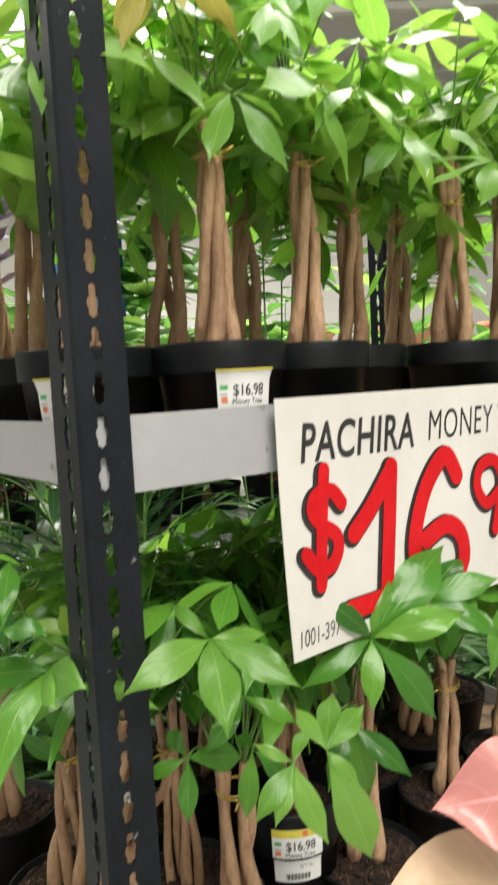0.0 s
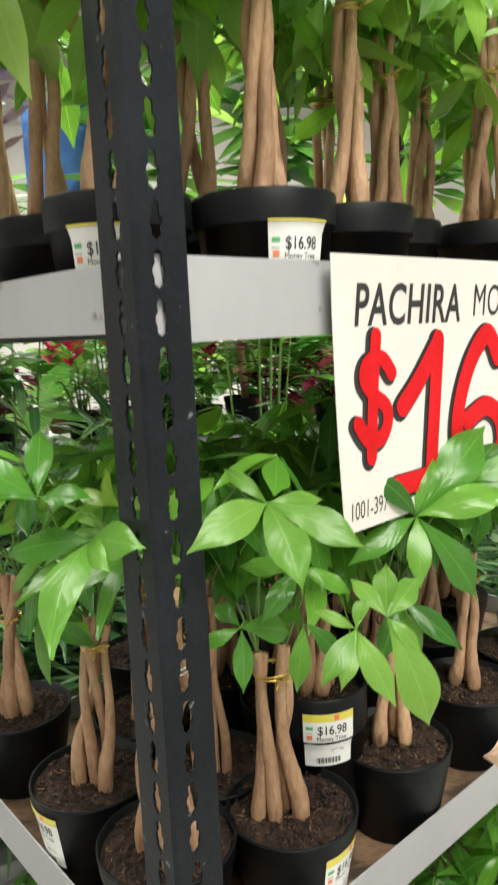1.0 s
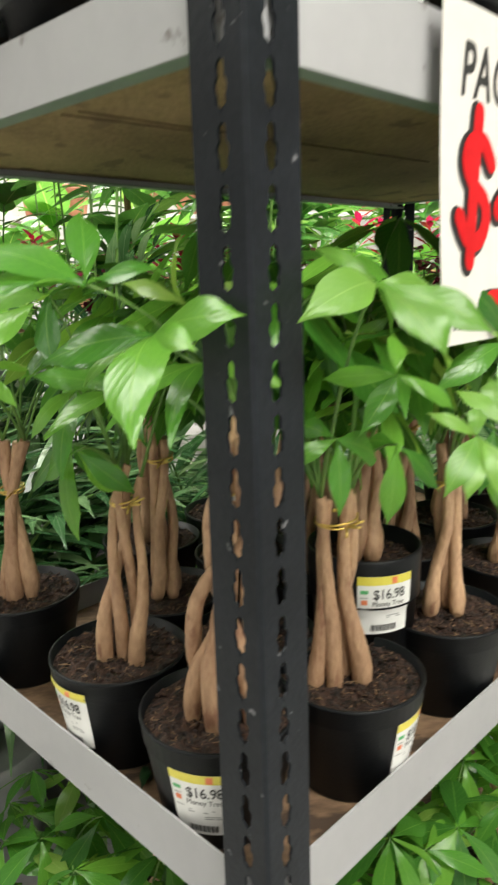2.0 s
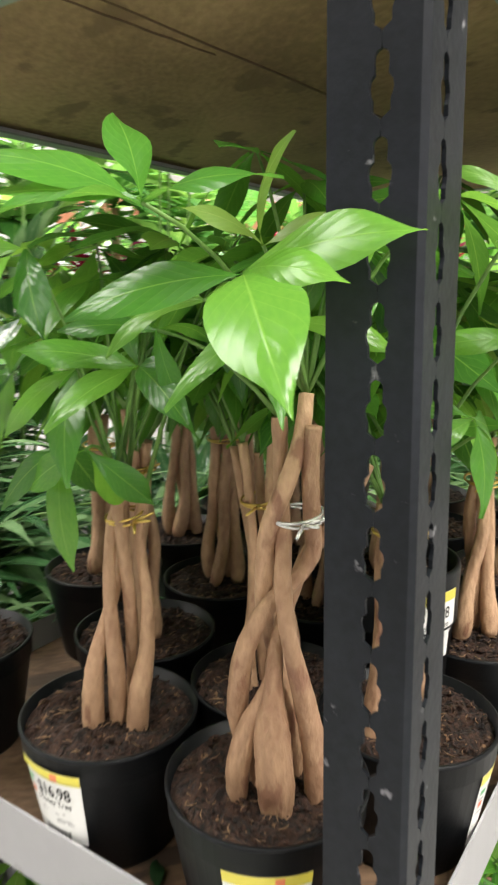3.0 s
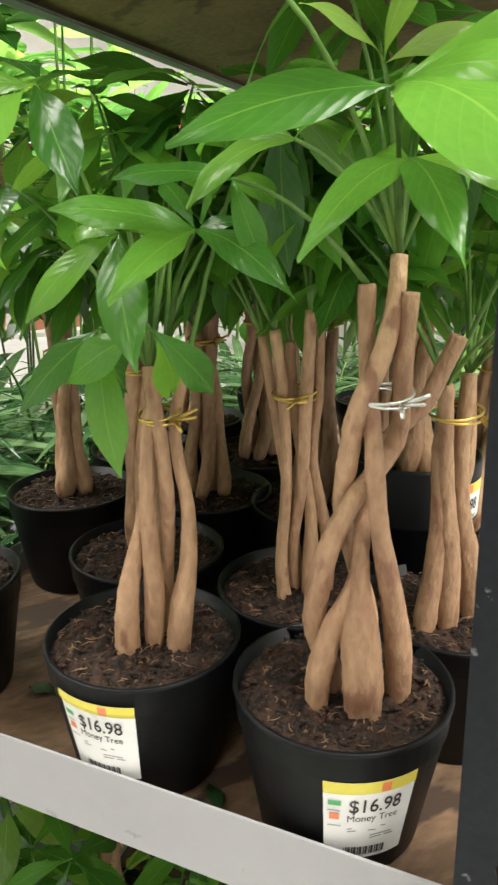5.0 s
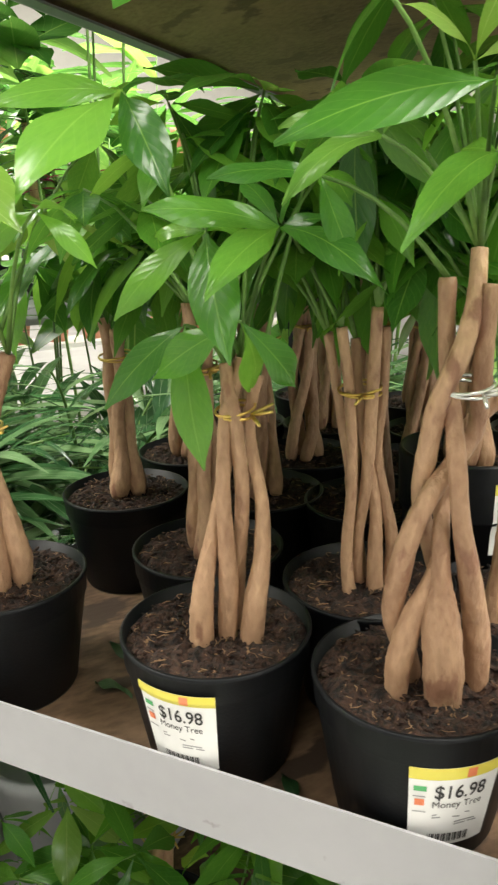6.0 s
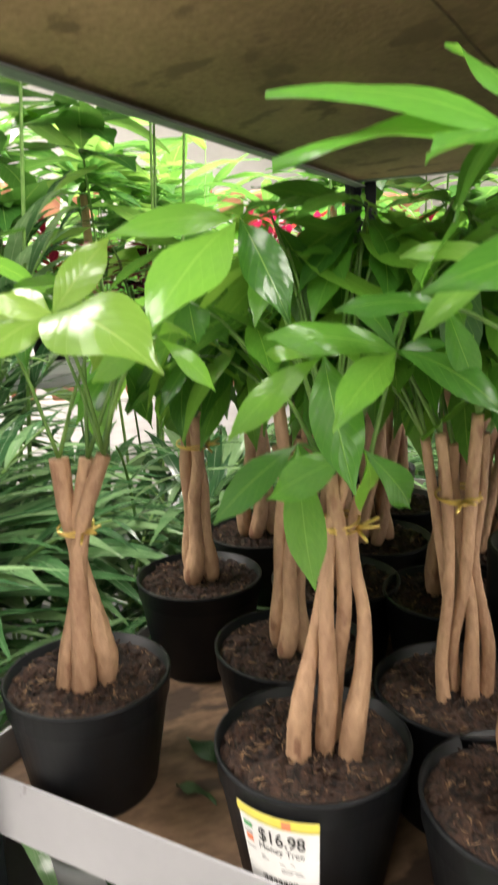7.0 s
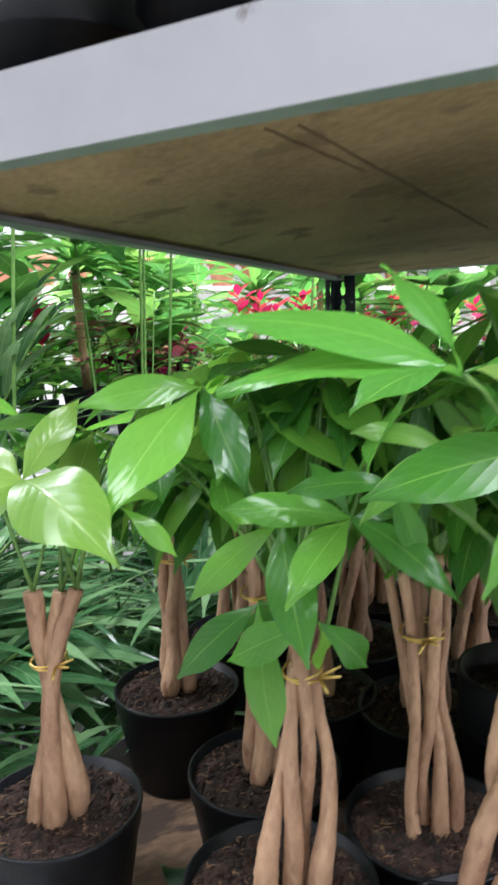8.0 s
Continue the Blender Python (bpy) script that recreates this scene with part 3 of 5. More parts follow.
def straw_data(r, z):
    """Fine fibres and chips scattered over the soil of one pot size."""
    if (r, z) not in STRAWS:
        rng = random.Random(int(r * 1e4))
        bm = bmesh.new()
        for i in range(46):
            a, q, turn = rng.uniform(0, 6.283), (r - 0.012) * math.sqrt(rng.random()), rng.uniform(0, 6.283)
            p = Vector((q * math.cos(a), q * math.sin(a), z + 0.0045))
            d = Vector((math.cos(turn), math.sin(turn), rng.uniform(-0.1, 0.25))) * rng.uniform(0.002, 0.0055)
            bow = Vector((-d.y, d.x, rng.uniform(0, 0.002))) * 0.35
            add_tube(bm, [p - d, p + bow, p + d], [0.0003, rng.uniform(0.0003, 0.0007), 0.0003], 4)
        STRAWS[(r, z)] = finish(bm, "straw", STRAW)
    return STRAWS[(r, z)]


LABELS = {}


def label_parts(r, h, banded, top, wide=0.068, tall=0.074):
    """Meshes of a price label bent round a pot; the label's middle faces -y."""
    key = (r, h, banded, top)
    if key in LABELS:
        return LABELS[key]
    outer = [q for q in pot_profile(r, h, banded)[1:8]]

    def radius(z):
        for (r0, z0), (r1, z1) in zip(outer, outer[1:]):
            if z <= z1 and z1 > z0:
                return r0 + (r1 - r0) * max(0.0, z - z0) / (z1 - z0)
        return outer[-1][0]

    def wrap(x, z, lift):
        q = radius(z) + lift
        a = x / r
        return (q * math.sin(a), -q * math.cos(a), z)

    def patch(x0, x1, z0, z1, lift, mat, nx=10):
        bm = bmesh.new()
        vs = [[bm.verts.new(wrap(x0 + (x1 - x0) * i / nx, z0 + (z1 - z0) * j / 6, lift)) for i in range(nx + 1)] for j in range(7)]
        for j in range(6):
            for i in range(nx):
                bm.faces.new((vs[j][i], vs[j][i + 1], vs[j + 1][i + 1], vs[j + 1][i]))
        return bm

    def words(body, x, z, size, mat, width=1.0, offset=0.0):
        me = text_mesh(body, size, "print", offset=offset, width=width)
        me.materials.clear()
        me.materials.append(mat)
        for v in me.vertices:
            v.co = wrap(x + v.co.x, z + v.co.y, 0.0012)
        return me
    x0, x1 = -wide / 2, wide / 2
    z1, z0 = top, top - tall
    out = [("paper", finish(patch(x0, x1, z0, z1, 0.0007, PAPER), "paper", PAPER))]
    out.append(("colour_band", finish(patch(x0, x1, z1 - 0.0105, z1, 0.0010, YELLOW), "colour_band", YELLOW)))
    out.append(("price_print", words("$16.98", x0 + 0.018, z1 - 0.0275, 0.0170, INK, 0.84, 0.0002)))
    out.append(("name_print", words("Money Tree", x0 + 0.017, z1 - 0.0365, 0.0088, INK, 0.90, 0.0)))
    bm = bmesh.new()
    for i in range(22):
        w = 0.0004 + 0.0005 * ((i * 7) % 3)
        xx = x0 + 0.016 + i * 0.0016
        vs = [bm.verts.new(wrap(a, c, 0.0012)) for a, c in ((xx, z0 + 0.004), (xx + w, z0 + 0.004), (xx + w, z0 + 0.012), (xx, z0 + 0.012))]
        bm.faces.new(vs)
    out.append(("barcode", finish(bm, "barcode", INK, False)))
    bm = bmesh.new()
    for xx, zz, w in ((0.018, 0.043, 0.030), (0.018, 0.0455, 0.022), (0.036, 0.0505, 0.018), (0.036, 0.053, 0.02), (0.003, 0.0255, 0.009), (0.003, 0.040, 0.010)):
        vs = [bm.verts.new(wrap(x0 + a, z1 - c, 0.0012)) for a, c in ((xx, zz + 0.0012), (xx + w, zz + 0.0012), (xx + w, zz), (xx, zz))]
        bm.faces.new(vs)
    out.append(("small_print", finish(bm, "small_print", GREY_INK, False)))
    out.append(("mark", finish(patch(x0 + 0.0045, x0 + 0.0115, z1 - 0.0345, z1 - 0.0285, 0.0012, ORANGE_INK, 3), "mark", ORANGE_INK)))
    out.append(("mark", finish(patch(x0 + 0.0035, x0 + 0.0125, z1 - 0.021, z1 - 0.0165, 0.0012, GREEN_INK, 3), "mark", GREEN_INK)))
    out.append(("mark", finish(patch(x1 - 0.028, x1 - 0.021, z1 - 0.0095, z1 - 0.0015, 0.0012, ORANGE_INK, 3), "mark", ORANGE_INK)))
    LABELS[key] = out
    return out


def stem_paths(rng, n, height, spread, twist, base_r, top_r, flare=0.0, tie=0.8, bulb=1.4, across=None):
    """Plaited stems: each weaves to and fro across the trunk as it rises, apart at the foot, close at the tie, apart again at the cut tops."""
    out = []
    face = rng.uniform(0, 3.14) if across is None else radians(across)
    ax, ay = Vector((math.cos(face), math.sin(face), 0)), Vector((-math.sin(face), math.cos(face), 0))
    for i in range(n):
        ph = 2 * math.pi * i / n + rng.uniform(-0.2, 0.2)
        hh = height * rng.uniform(0.88, 1.08)
        fat = bulb * rng.uniform(0.85, 1.15)
        knots = [(rng.uniform(0.05, 0.95), rng.uniform(0.03, 0.09), rng.uniform(0.006, 0.012)) for k in range(7)]
        pts, radii = [], []
        for k in range(33):
            t = k / 32
            s = t / tie
            amp = (spread * (1 - min(s, 1)) ** 0.9 + base_r * 1.05) if s < 1 else base_r * 1.05 + flare * (s - 1) * 3
            a = ph + twist * min(s, 1.0)
            p = ax * (amp * math.cos(a)) + ay * (amp * 0.75 * math.sin(a * (1 if spread < 0.02 else 1.15) + 0.3))
            p += ax * 0.0025 * math.sin(t * 9 + ph * 2) + ay * 0.002 * math.sin(t * 12 + ph)
            pts.append(p + Vector((0, 0, t * hh)))
            q = base_r * (1 - t) + top_r * t
            q *= 1 + (fat - 1) * math.exp(-((t - 0.10) / 0.12) ** 2) - 0.22 * math.exp(-(t / 0.025) ** 2)
            for kt, ka, kw in knots:
                q *= 1 + ka * math.exp(-((t - kt) / kw) ** 2)
            radii.append(q)
        out.append((pts, radii))
    return out


def guided(rng, stems, across):
    """Stems swept through guide points (across, depth, height, radius), smoothed, with faint nodes."""
    ax = Vector((math.cos(radians(across)), math.sin(radians(across)), 0))
    ay = Vector((-ax.y, ax.x, 0))
    out = []
    for stem in stems:
        g = [np.array(q) for q in stem]
        if g[0][2] < 0.03:
            g.insert(0, np.array((g[0][0], g[0][1], -0.02, g[0][3] * 0.8)))
        pts, radii = [], []
        knots = [rng.uniform(0.0, len(g) - 1) for k in range(4)]
        for i in range(len(g) - 1):
            p0, p1, p2, p3 = g[max(i - 1, 0)], g[i], g[i + 1], g[min(i + 2, len(g) - 1)]
            for k in range(8 if i < len(g) - 2 else 9):
                t = k / 8
                q = 0.5 * (2 * p1 + (p2 - p0) * t + (2 * p0 - 5 * p1 + 4 * p2 - p3) * t * t + (3 * p1 - p0 - 3 * p2 + p3) * t ** 3)
                pts.append(ax * q[0] + ay * q[1] + Vector((0, 0, q[2])))
                r = q[3] * (1 + sum(0.07 * math.exp(-((i + t - kn) / 0.07) ** 2) for kn in knots))
                radii.append(0.9 * r)
        out.append((pts, radii))
    return out


TREE_LABEL = "money tree with plaited pale brown stems in a black plastic pot"


def money_tree(place, seed, r=0.079, h=0.1196, banded=False, height=0.27, n=4, spread=0.012, twist=3.6, base_r=0.011, top_r=0.0075, flare=0.01, random_hubs=12,
               dome=0.12, lift=0.07, droop=0.12, price=None, tie=GOLD, joined=False, group="money trees", label=TREE_LABEL, leaf_len=(0.075, 0.12), bulb=1.4, lean=(0, 0), ceiling=None, floor=None, young=0.03, old=0.0, tie_at=0.8, heroes=(), across=None, stems=None, back=None, tie_r=0.021, label_top=None, leaves=LEAVES, aisle=(-0.45, -0.89)):
    """heroes: leaf clusters set by hand, each a hub, its leaf tips, its leaf kind and whether its blades lie level, in world metres; random_hubs fills the rest of the crown."""
    rng = random.Random(seed)
    base = Vector(place)
    tree = thing("money_tree", label, "potted tree", Matrix.Translation(base) @ pose(0, 0, 0, 0, 0, 0), group)
    pd, sd = pot_data(r, h, banded)
    pot = part("pot", pd, None, tree)
    pot.matrix_basis = pose(0, 0, 0, 0, 0, rng.uniform(0, 360))
    soil = part("soil", sd, None, tree)
    soil.matrix_basis = pose(0, 0, 0, 0, 0, rng.uniform(0, 360))
    if not joined:
        straw = tagged(part("straw", straw_data(r, h * (0.90 if banded else 0.93)), None, tree, "pale straw and bark fibres"), kind="stuff")
        straw.matrix_basis = pose(0, 0, 0, 0, 0, rng.uniform(0, 360))
    z0 = h * (0.90 if banded else 0.93)
    tops = []
    for pts, radii in guided(rng, stems, across) if stems else stem_paths(rng, n, height, spread, twist, base_r, top_r, flare, tie_at, bulb, across):
        pts = [Vector(p) + Vector((lean[0], lean[1], 0)) * (p.z / height) + Vector((0, 0, z0)) for p in pts]
        bm = add_tube(bmesh.new(), pts, radii, 12, wobble=0.035, rng=rng)
        part("stem", bm, STEM, tree)
        tops.append(pts[-1])
    # twist tie round the stems
    zt = z0 + height * tie_at
    tc = Vector((lean[0] * tie_at, lean[1] * tie_at, 0))
    tr = base_r * 1.9 + 0.003 if stems is None else tie_r
    if stems:
        tc = sum((min(q, key=lambda w: abs(w.z - height * tie_at)) for q, _ in guided(random.Random(1), stems, across)), Vector()) / len(stems)
        tc.z = 0
    bm = bmesh.new()
    for dz, ph in ((0.0, 0.0), (0.003, 1.0)):
        ring = [tc + Vector((tr * math.cos(a), tr * (1.0 if stems is None else 0.85) * math.sin(a), zt + dz + 0.003 * math.sin(a + ph))) for a in [2 * math.pi * k / 20 for k in range(21)]]
        add_tube(bm, ring, [0.0012] * 21, 5, cap=False)
    a = rng.uniform(3.6, 5.4)
    p = tc + Vector((tr * math.cos(a), tr * math.sin(a), zt))
    for q in (-0.5, 0.4, 0.9):
        d = Vector((math.cos(a + q) * 0.012, math.sin(a + q) * 0.012, 0.006 * q))
        add_tube(bm, [p, p + d * 0.6, p + d * 1.4], [0.0014, 0.0016, 0.0012], 5)
    part("twist_tie", bm, tie, tree, "shiny metallic twist tie")
    # crown
    clusters = []
    mid = sum(tops, Vector()) / len(tops)
    for i in range(random_hubs):
        a = 2.399963 * i + rng.uniform(-0.4, 0.4)
        q = dome * math.sqrt((i + 0.6) / max(random_hubs, 1))
        pos = mid + Vector((q * math.cos(a), q * math.sin(a), lift * (1 - (q / dome) ** 2) * 1.6 + rng.uniform(-0.35, 0.7) * droop))
        if back is not None:
            off = (pos - mid).xy.dot(Vector(back))
            if off < 0.03:
                pos.x, pos.y = pos.x + back[0] * (0.06 - off), pos.y + back[1] * (0.06 - off)
        if ceiling is not None and base.z + pos.z > ceiling:
            pos.z = ceiling - base.z - rng.uniform(0.0, 0.08)
        if floor is not None and base.z + pos.z < floor:
            pos.z = floor - base.z + rng.uniform(0.0, 0.09)
        clusters.append((pos, rng.uniform(*leaf_len), rng.choice((5, 5, 6, 7)), None, None))
    stalks, placed = [], []
    for pos, ln, count, facing, kinds in clusters:
        top = min(tops, key=lambda t: (t - pos).length + rng.uniform(0, 0.02))
        bend = (top + pos) / 2 + Vector((0, 0, 0.25 * (pos - top).length * (1 if pos.z > top.z else 1.6)))
        path = [top * (1 - t) ** 2 + bend * 2 * t * (1 - t) + pos * t * t for t in (0, 0.25, 0.5, 0.75, 1)]
        stalks.append((path, [0.0021, 0.0017, 0.0014, 0.0012, 0.0010]))
        out = Vector((pos.x - mid.x, pos.y - mid.y, 0))
        nrm = facing if facing is not None else (Vector((0, 0, 1)) + out * rng.uniform(2.5, 6.0) + Vector((rng.uniform(-0.35, 0.35), rng.uniform(-0.35, 0.35), 0))).normalized()
        side = nrm.cross(Vector((0.2, 1, 0.1))).normalized()
        other = nrm.cross(side)
        a0 = rng.uniform(0, 6.28)
        set_of = kinds or (LEAVES_YOUNG if rng.random() < young else (LEAVES_OLD if rng.random() < old else leaves))
        for j in range(count):
            a = a0 + 2 * math.pi * j / count + rng.uniform(-0.15, 0.15)
            d = side * math.cos(a) + other * math.sin(a) - nrm * rng.uniform(0.05, 0.5) + Vector((0, 0, -rng.uniform(0.0, 0.35)))
            length = ln * rng.uniform(0.75, 1.12)
            m = blade_matrix(pos + d * 0.004, pos + d, length, nrm, rng.uniform(-0.25, 0.25))
            tipz = (m @ Vector((1, 0, 0))).z + base.z
            if ceiling is not None and tipz > ceiling + 0.01:
                d.z = -abs(d.z)
                m = blade_matrix(pos + d * 0.004, pos + d, length, nrm, 0)
            placed.append((rng.choice(set_of), m))
    for hub, tips, kinds, *level in heroes:
        lean_out = 0.12 if level else 0.75
        pos = Vector(hub) - base
        top = min(tops, key=lambda t: (t - pos).length)
        bend = (top + pos) / 2 + Vector((0, 0, 0.22 * (pos - top).length))
        stalks.append(([top * (1 - t) ** 2 + bend * 2 * t * (1 - t) + pos * t * t for t in (0, 0.2, 0.4, 0.6, 0.8, 1)], [0.0022, 0.0018, 0.0016, 0.0014, 0.0013, 0.0012]))
        for tip in tips:
            tp = Vector(tip) - base
            out = Vector((tp.x - mid.x, tp.y - mid.y, 0))
            nrm = (Vector((aisle[0] * lean_out, aisle[1] * lean_out, 0.65)) + out.normalized() * (0.05 if level else 0.3) + Vector((rng.uniform(-0.2, 0.2), rng.uniform(-0.2, 0.2), 0))).normalized()
            placed.append((rng.choice(ARCHED if kinds is None else kinds), blade_matrix(pos, tp, (tp - pos).length, nrm, rng.uniform(-0.15, 0.15))))
    if joined:
        bm = bmesh.new()
        for path, radii in stalks:
            add_tube(bm, path, radii, 4)
        tagged(part("leaf_stalk", bm, SHOOT, tree), kind="stuff")
        tagged(part("crown", joined_leaves(placed, "crown", LEAF_FAR), None, tree, "dense green palmate leaves"), kind="stuff")
    else:
        for path, radii in stalks:
            part("leaf_stalk", add_tube(bmesh.new(), path, radii, 6), SHOOT, tree)
        for me, m in placed:
            part("leaf", me, None, tree).matrix_basis = m
    if price is not None:
        for pos in price if isinstance(price, (list, tuple)) else (price,):
            lab = label_parts(r, h, banded, h * (label_top or (0.745 if banded else 0.80)))
            paper = part("price_label", lab[0][1], None, tree, "white price label with a yellow band")
            paper.matrix_basis = pose(0, 0, 0, 0, 0, pos)
            for nm, me in lab[1:]:
                part(nm, me, None, paper)
    return tree


CEIL = 1.345
LOWEST = 1.19
lower = "money trees on the lower shelf"
upper = "money trees on the upper shelf"
below = "money trees on the bottom shelf"
WIDE_TREE = "money tree with thick plaited stems tied with silver wire"
# front row along the u edge
heroes_a = (
    ((-0.211, 0.684, 1.230), ((-0.153, 0.594, 1.247), (-0.304, 0.728, 1.205), (-0.184, 0.607, 1.224), (-0.150, 0.720, 1.235)), None),
    ((-0.211, 0.684, 1.230), ((-0.228, 0.566, 1.171),), BROAD_LEAF),
    ((-0.185, 0.726, 1.248), ((-0.238, 0.722, 1.268), (-0.190, 0.662, 1.300), (-0.130, 0.700, 1.262)), ARCHED_YOUNG),
    ((-0.174, 0.717, 1.203), ((-0.254, 0.695, 1.155), (-0.205, 0.638, 1.152), (-0.105, 0.690, 1.180), (-0.150, 0.780, 1.200)), SLIM),
    ((-0.212, 0.768, 1.216), ((-0.277, 0.769, 1.179), (-0.250, 0.820, 1.225), (-0.150, 0.800, 1.215)), SLIM_YOUNG),
    ((-0.240, 0.788, 1.196), ((-0.227, 0.772, 1.146), (-0.305, 0.805, 1.195), (-0.185, 0.835, 1.180)), None),
    ((-0.262, 0.702, 1.268), ((-0.365, 0.765, 1.296), (-0.268, 0.760, 1.325), (-0.372, 0.745, 1.262), (-0.340, 0.680, 1.255), (-0.200, 0.650, 1.275)), None, "level"),
)
stems_a = (
    ((0.011, -0.026, -0.008, 0.0133), (0.010, -0.027, 0.024, 0.0157), (0.007, -0.024, 0.062, 0.0144), (0.007, -0.018, 0.088, 0.0086), (0.008, -0.010, 0.117, 0.0066), (0.014, 0.006, 0.143, 0.0063), (0.029, 0.014, 0.184, 0.0066), (0.050, 0.014, 0.207, 0.0066), (0.060, 0.012, 0.230, 0.0066), (0.069, 0.010, 0.253, 0.0065)),
    ((-0.020, -0.018, 0.001, 0.0090), (-0.019, -0.018, 0.025, 0.0104), (-0.011, -0.018, 0.058, 0.0092), (0.001, -0.016, 0.085, 0.0067), (0.007, -0.010, 0.105, 0.0047)),
    ((-0.007, 0.000, 0.010, 0.0087), (-0.021, -0.004, 0.054, 0.0091), (-0.019, -0.010, 0.090, 0.0091), (-0.013, -0.014, 0.121, 0.0084), (0.001, -0.010, 0.149, 0.0075), (0.018, 0.002, 0.165, 0.0073), (0.032, 0.008, 0.186, 0.0070), (0.032, 0.000, 0.218, 0.0071), (0.031, -0.004, 0.251, 0.0070), (0.033, -0.004, 0.282, 0.0065)),
    ((0.039, -0.008, -0.005, 0.0098), (0.037, -0.010, 0.039, 0.0106), (0.029, -0.014, 0.083, 0.0092), (0.019, -0.018, 0.129, 0.0072), (0.014, -0.018, 0.168, 0.0070), (0.013, -0.008, 0.195, 0.0066), (0.010, 0.004, 0.233, 0.0063), (0.008, 0.006, 0.286, 0.0062)),
    ((0.020, 0.014, 0.010, 0.0080), (0.020, 0.014, 0.052, 0.0073), (0.007, 0.012, 0.098, 0.0070), (-0.003, 0.006, 0.139, 0.0070), (-0.001, -0.002, 0.178, 0.0079), (0.003, -0.008, 0.210, 0.0076), (0.015, -0.010, 0.242, 0.0072), (0.024, -0.002, 0.272, 0.0066), (0.027, 0.006, 0.303, 0.0059)),
)
money_tree(at(0.138, 0.081, LOW_TOP), 11, height=0.312, base_r=0.0105, flare=0.022, across=-27, stems=stems_a, tie_at=0.69, tie_r=0.0185, back=(0.45, 0.89), price=-19, label_top=0.80, tie=SILVER, group=lower, label=WIDE_TREE, ceiling=CEIL, floor=1.24, random_hubs=6, dome=0.10, leaf_len=(0.08, 0.12), heroes=heroes_a)
heroes_b = (
    ((-0.248, 0.824, 1.168), ((-0.332, 0.844, 1.180), (-0.318, 0.786, 1.131), (-0.253, 0.870, 1.199), (-0.225, 0.798, 1.172)), None),
    ((-0.248, 0.824, 1.168), ((-0.225, 0.740, 1.129),), SLIM),
    ((-0.291, 0.842, 1.167), ((-0.345, 0.874, 1.112), (-0.305, 0.783, 1.092), (-0.306, 0.895, 1.164), (-0.240, 0.885, 1.165)), None),
    ((-0.303, 0.856, 1.108), ((-0.301, 0.838, 1.011), (-0.352, 0.890, 1.050), (-0.270, 0.910, 1.050)), None),
    ((-0.291, 0.797, 1.115), ((-0.241, 0.817, 1.065), (-0.330, 0.850, 1.075), (-0.255, 0.860, 1.060)), None),
    ((-0.319, 0.903, 1.255), ((-0.312, 0.845, 1.186), (-0.408, 0.841, 1.182), (-0.405, 0.920, 1.245), (-0.245, 0.940, 1.266), (-0.300, 0.990, 1.260)), None),
)
stems_b = (
    ((-0.011, -0.012, 0.002, 0.0108), (-0.010, -0.012, 0.030, 0.0105), (-0.005, -0.012, 0.064, 0.0084), (0.003, -0.002, 0.097, 0.0066), (0.011, 0.008, 0.135, 0.0061), (0.018, 0.008, 0.175, 0.0055), (0.017, 0.006, 0.221, 0.0054)),
    ((0.010, -0.006, 0.007, 0.0089), (0.012, -0.010, 0.044, 0.0090), (0.012, -0.014, 0.079, 0.0078), (0.011, -0.016, 0.122, 0.0063), (0.012, -0.014, 0.156, 0.0058), (0.015, -0.010, 0.189, 0.0057), (0.022, -0.004, 0.208, 0.0053), (0.027, 0.000, 0.228, 0.0049)),
    ((0.018, 0.012, 0.008, 0.0070), (0.019, 0.010, 0.032, 0.0061), (0.022, 0.004, 0.075, 0.0063), (0.025, -0.006, 0.117, 0.0064), (0.024, -0.012, 0.155, 0.0062), (0.021, -0.012, 0.189, 0.0061), (0.017, -0.008, 0.209, 0.0057), (0.016, -0.004, 0.225, 0.0053)),
    ((0.029, -0.012, -0.002, 0.0108), (0.033, -0.012, 0.034, 0.0104), (0.039, -0.008, 0.071, 0.0079), (0.040, -0.004, 0.116, 0.0060), (0.034, 0.002, 0.150, 0.0055), (0.032, 0.004, 0.176, 0.0050), (0.035, 0.004, 0.198, 0.0050), (0.040, 0.004, 0.214, 0.0049)),
)
money_tree(at(0.304, 0.079, LOW_TOP), 12, height=0.245, base_r=0.0088, across=-27, stems=stems_b, tie_at=0.765, tie_r=0.0155, back=(0.45, 0.89), price=-50, label_top=0.875, group=lower, ceiling=CEIL, floor=LOWEST, random_hubs=10, heroes=heroes_b)
heroes_c = (
    ((-0.441, 0.938, 1.196), ((-0.411, 0.795, 1.169), (-0.394, 0.963, 1.247), (-0.490, 0.925, 1.205), (-0.500, 0.900, 1.165), (-0.470, 1.020, 1.200)), BROAD_YOUNG),
    ((-0.388, 0.880, 1.182), ((-0.355, 0.868, 1.146), (-0.420, 0.930, 1.150), (-0.350, 0.935, 1.175)), None),
)
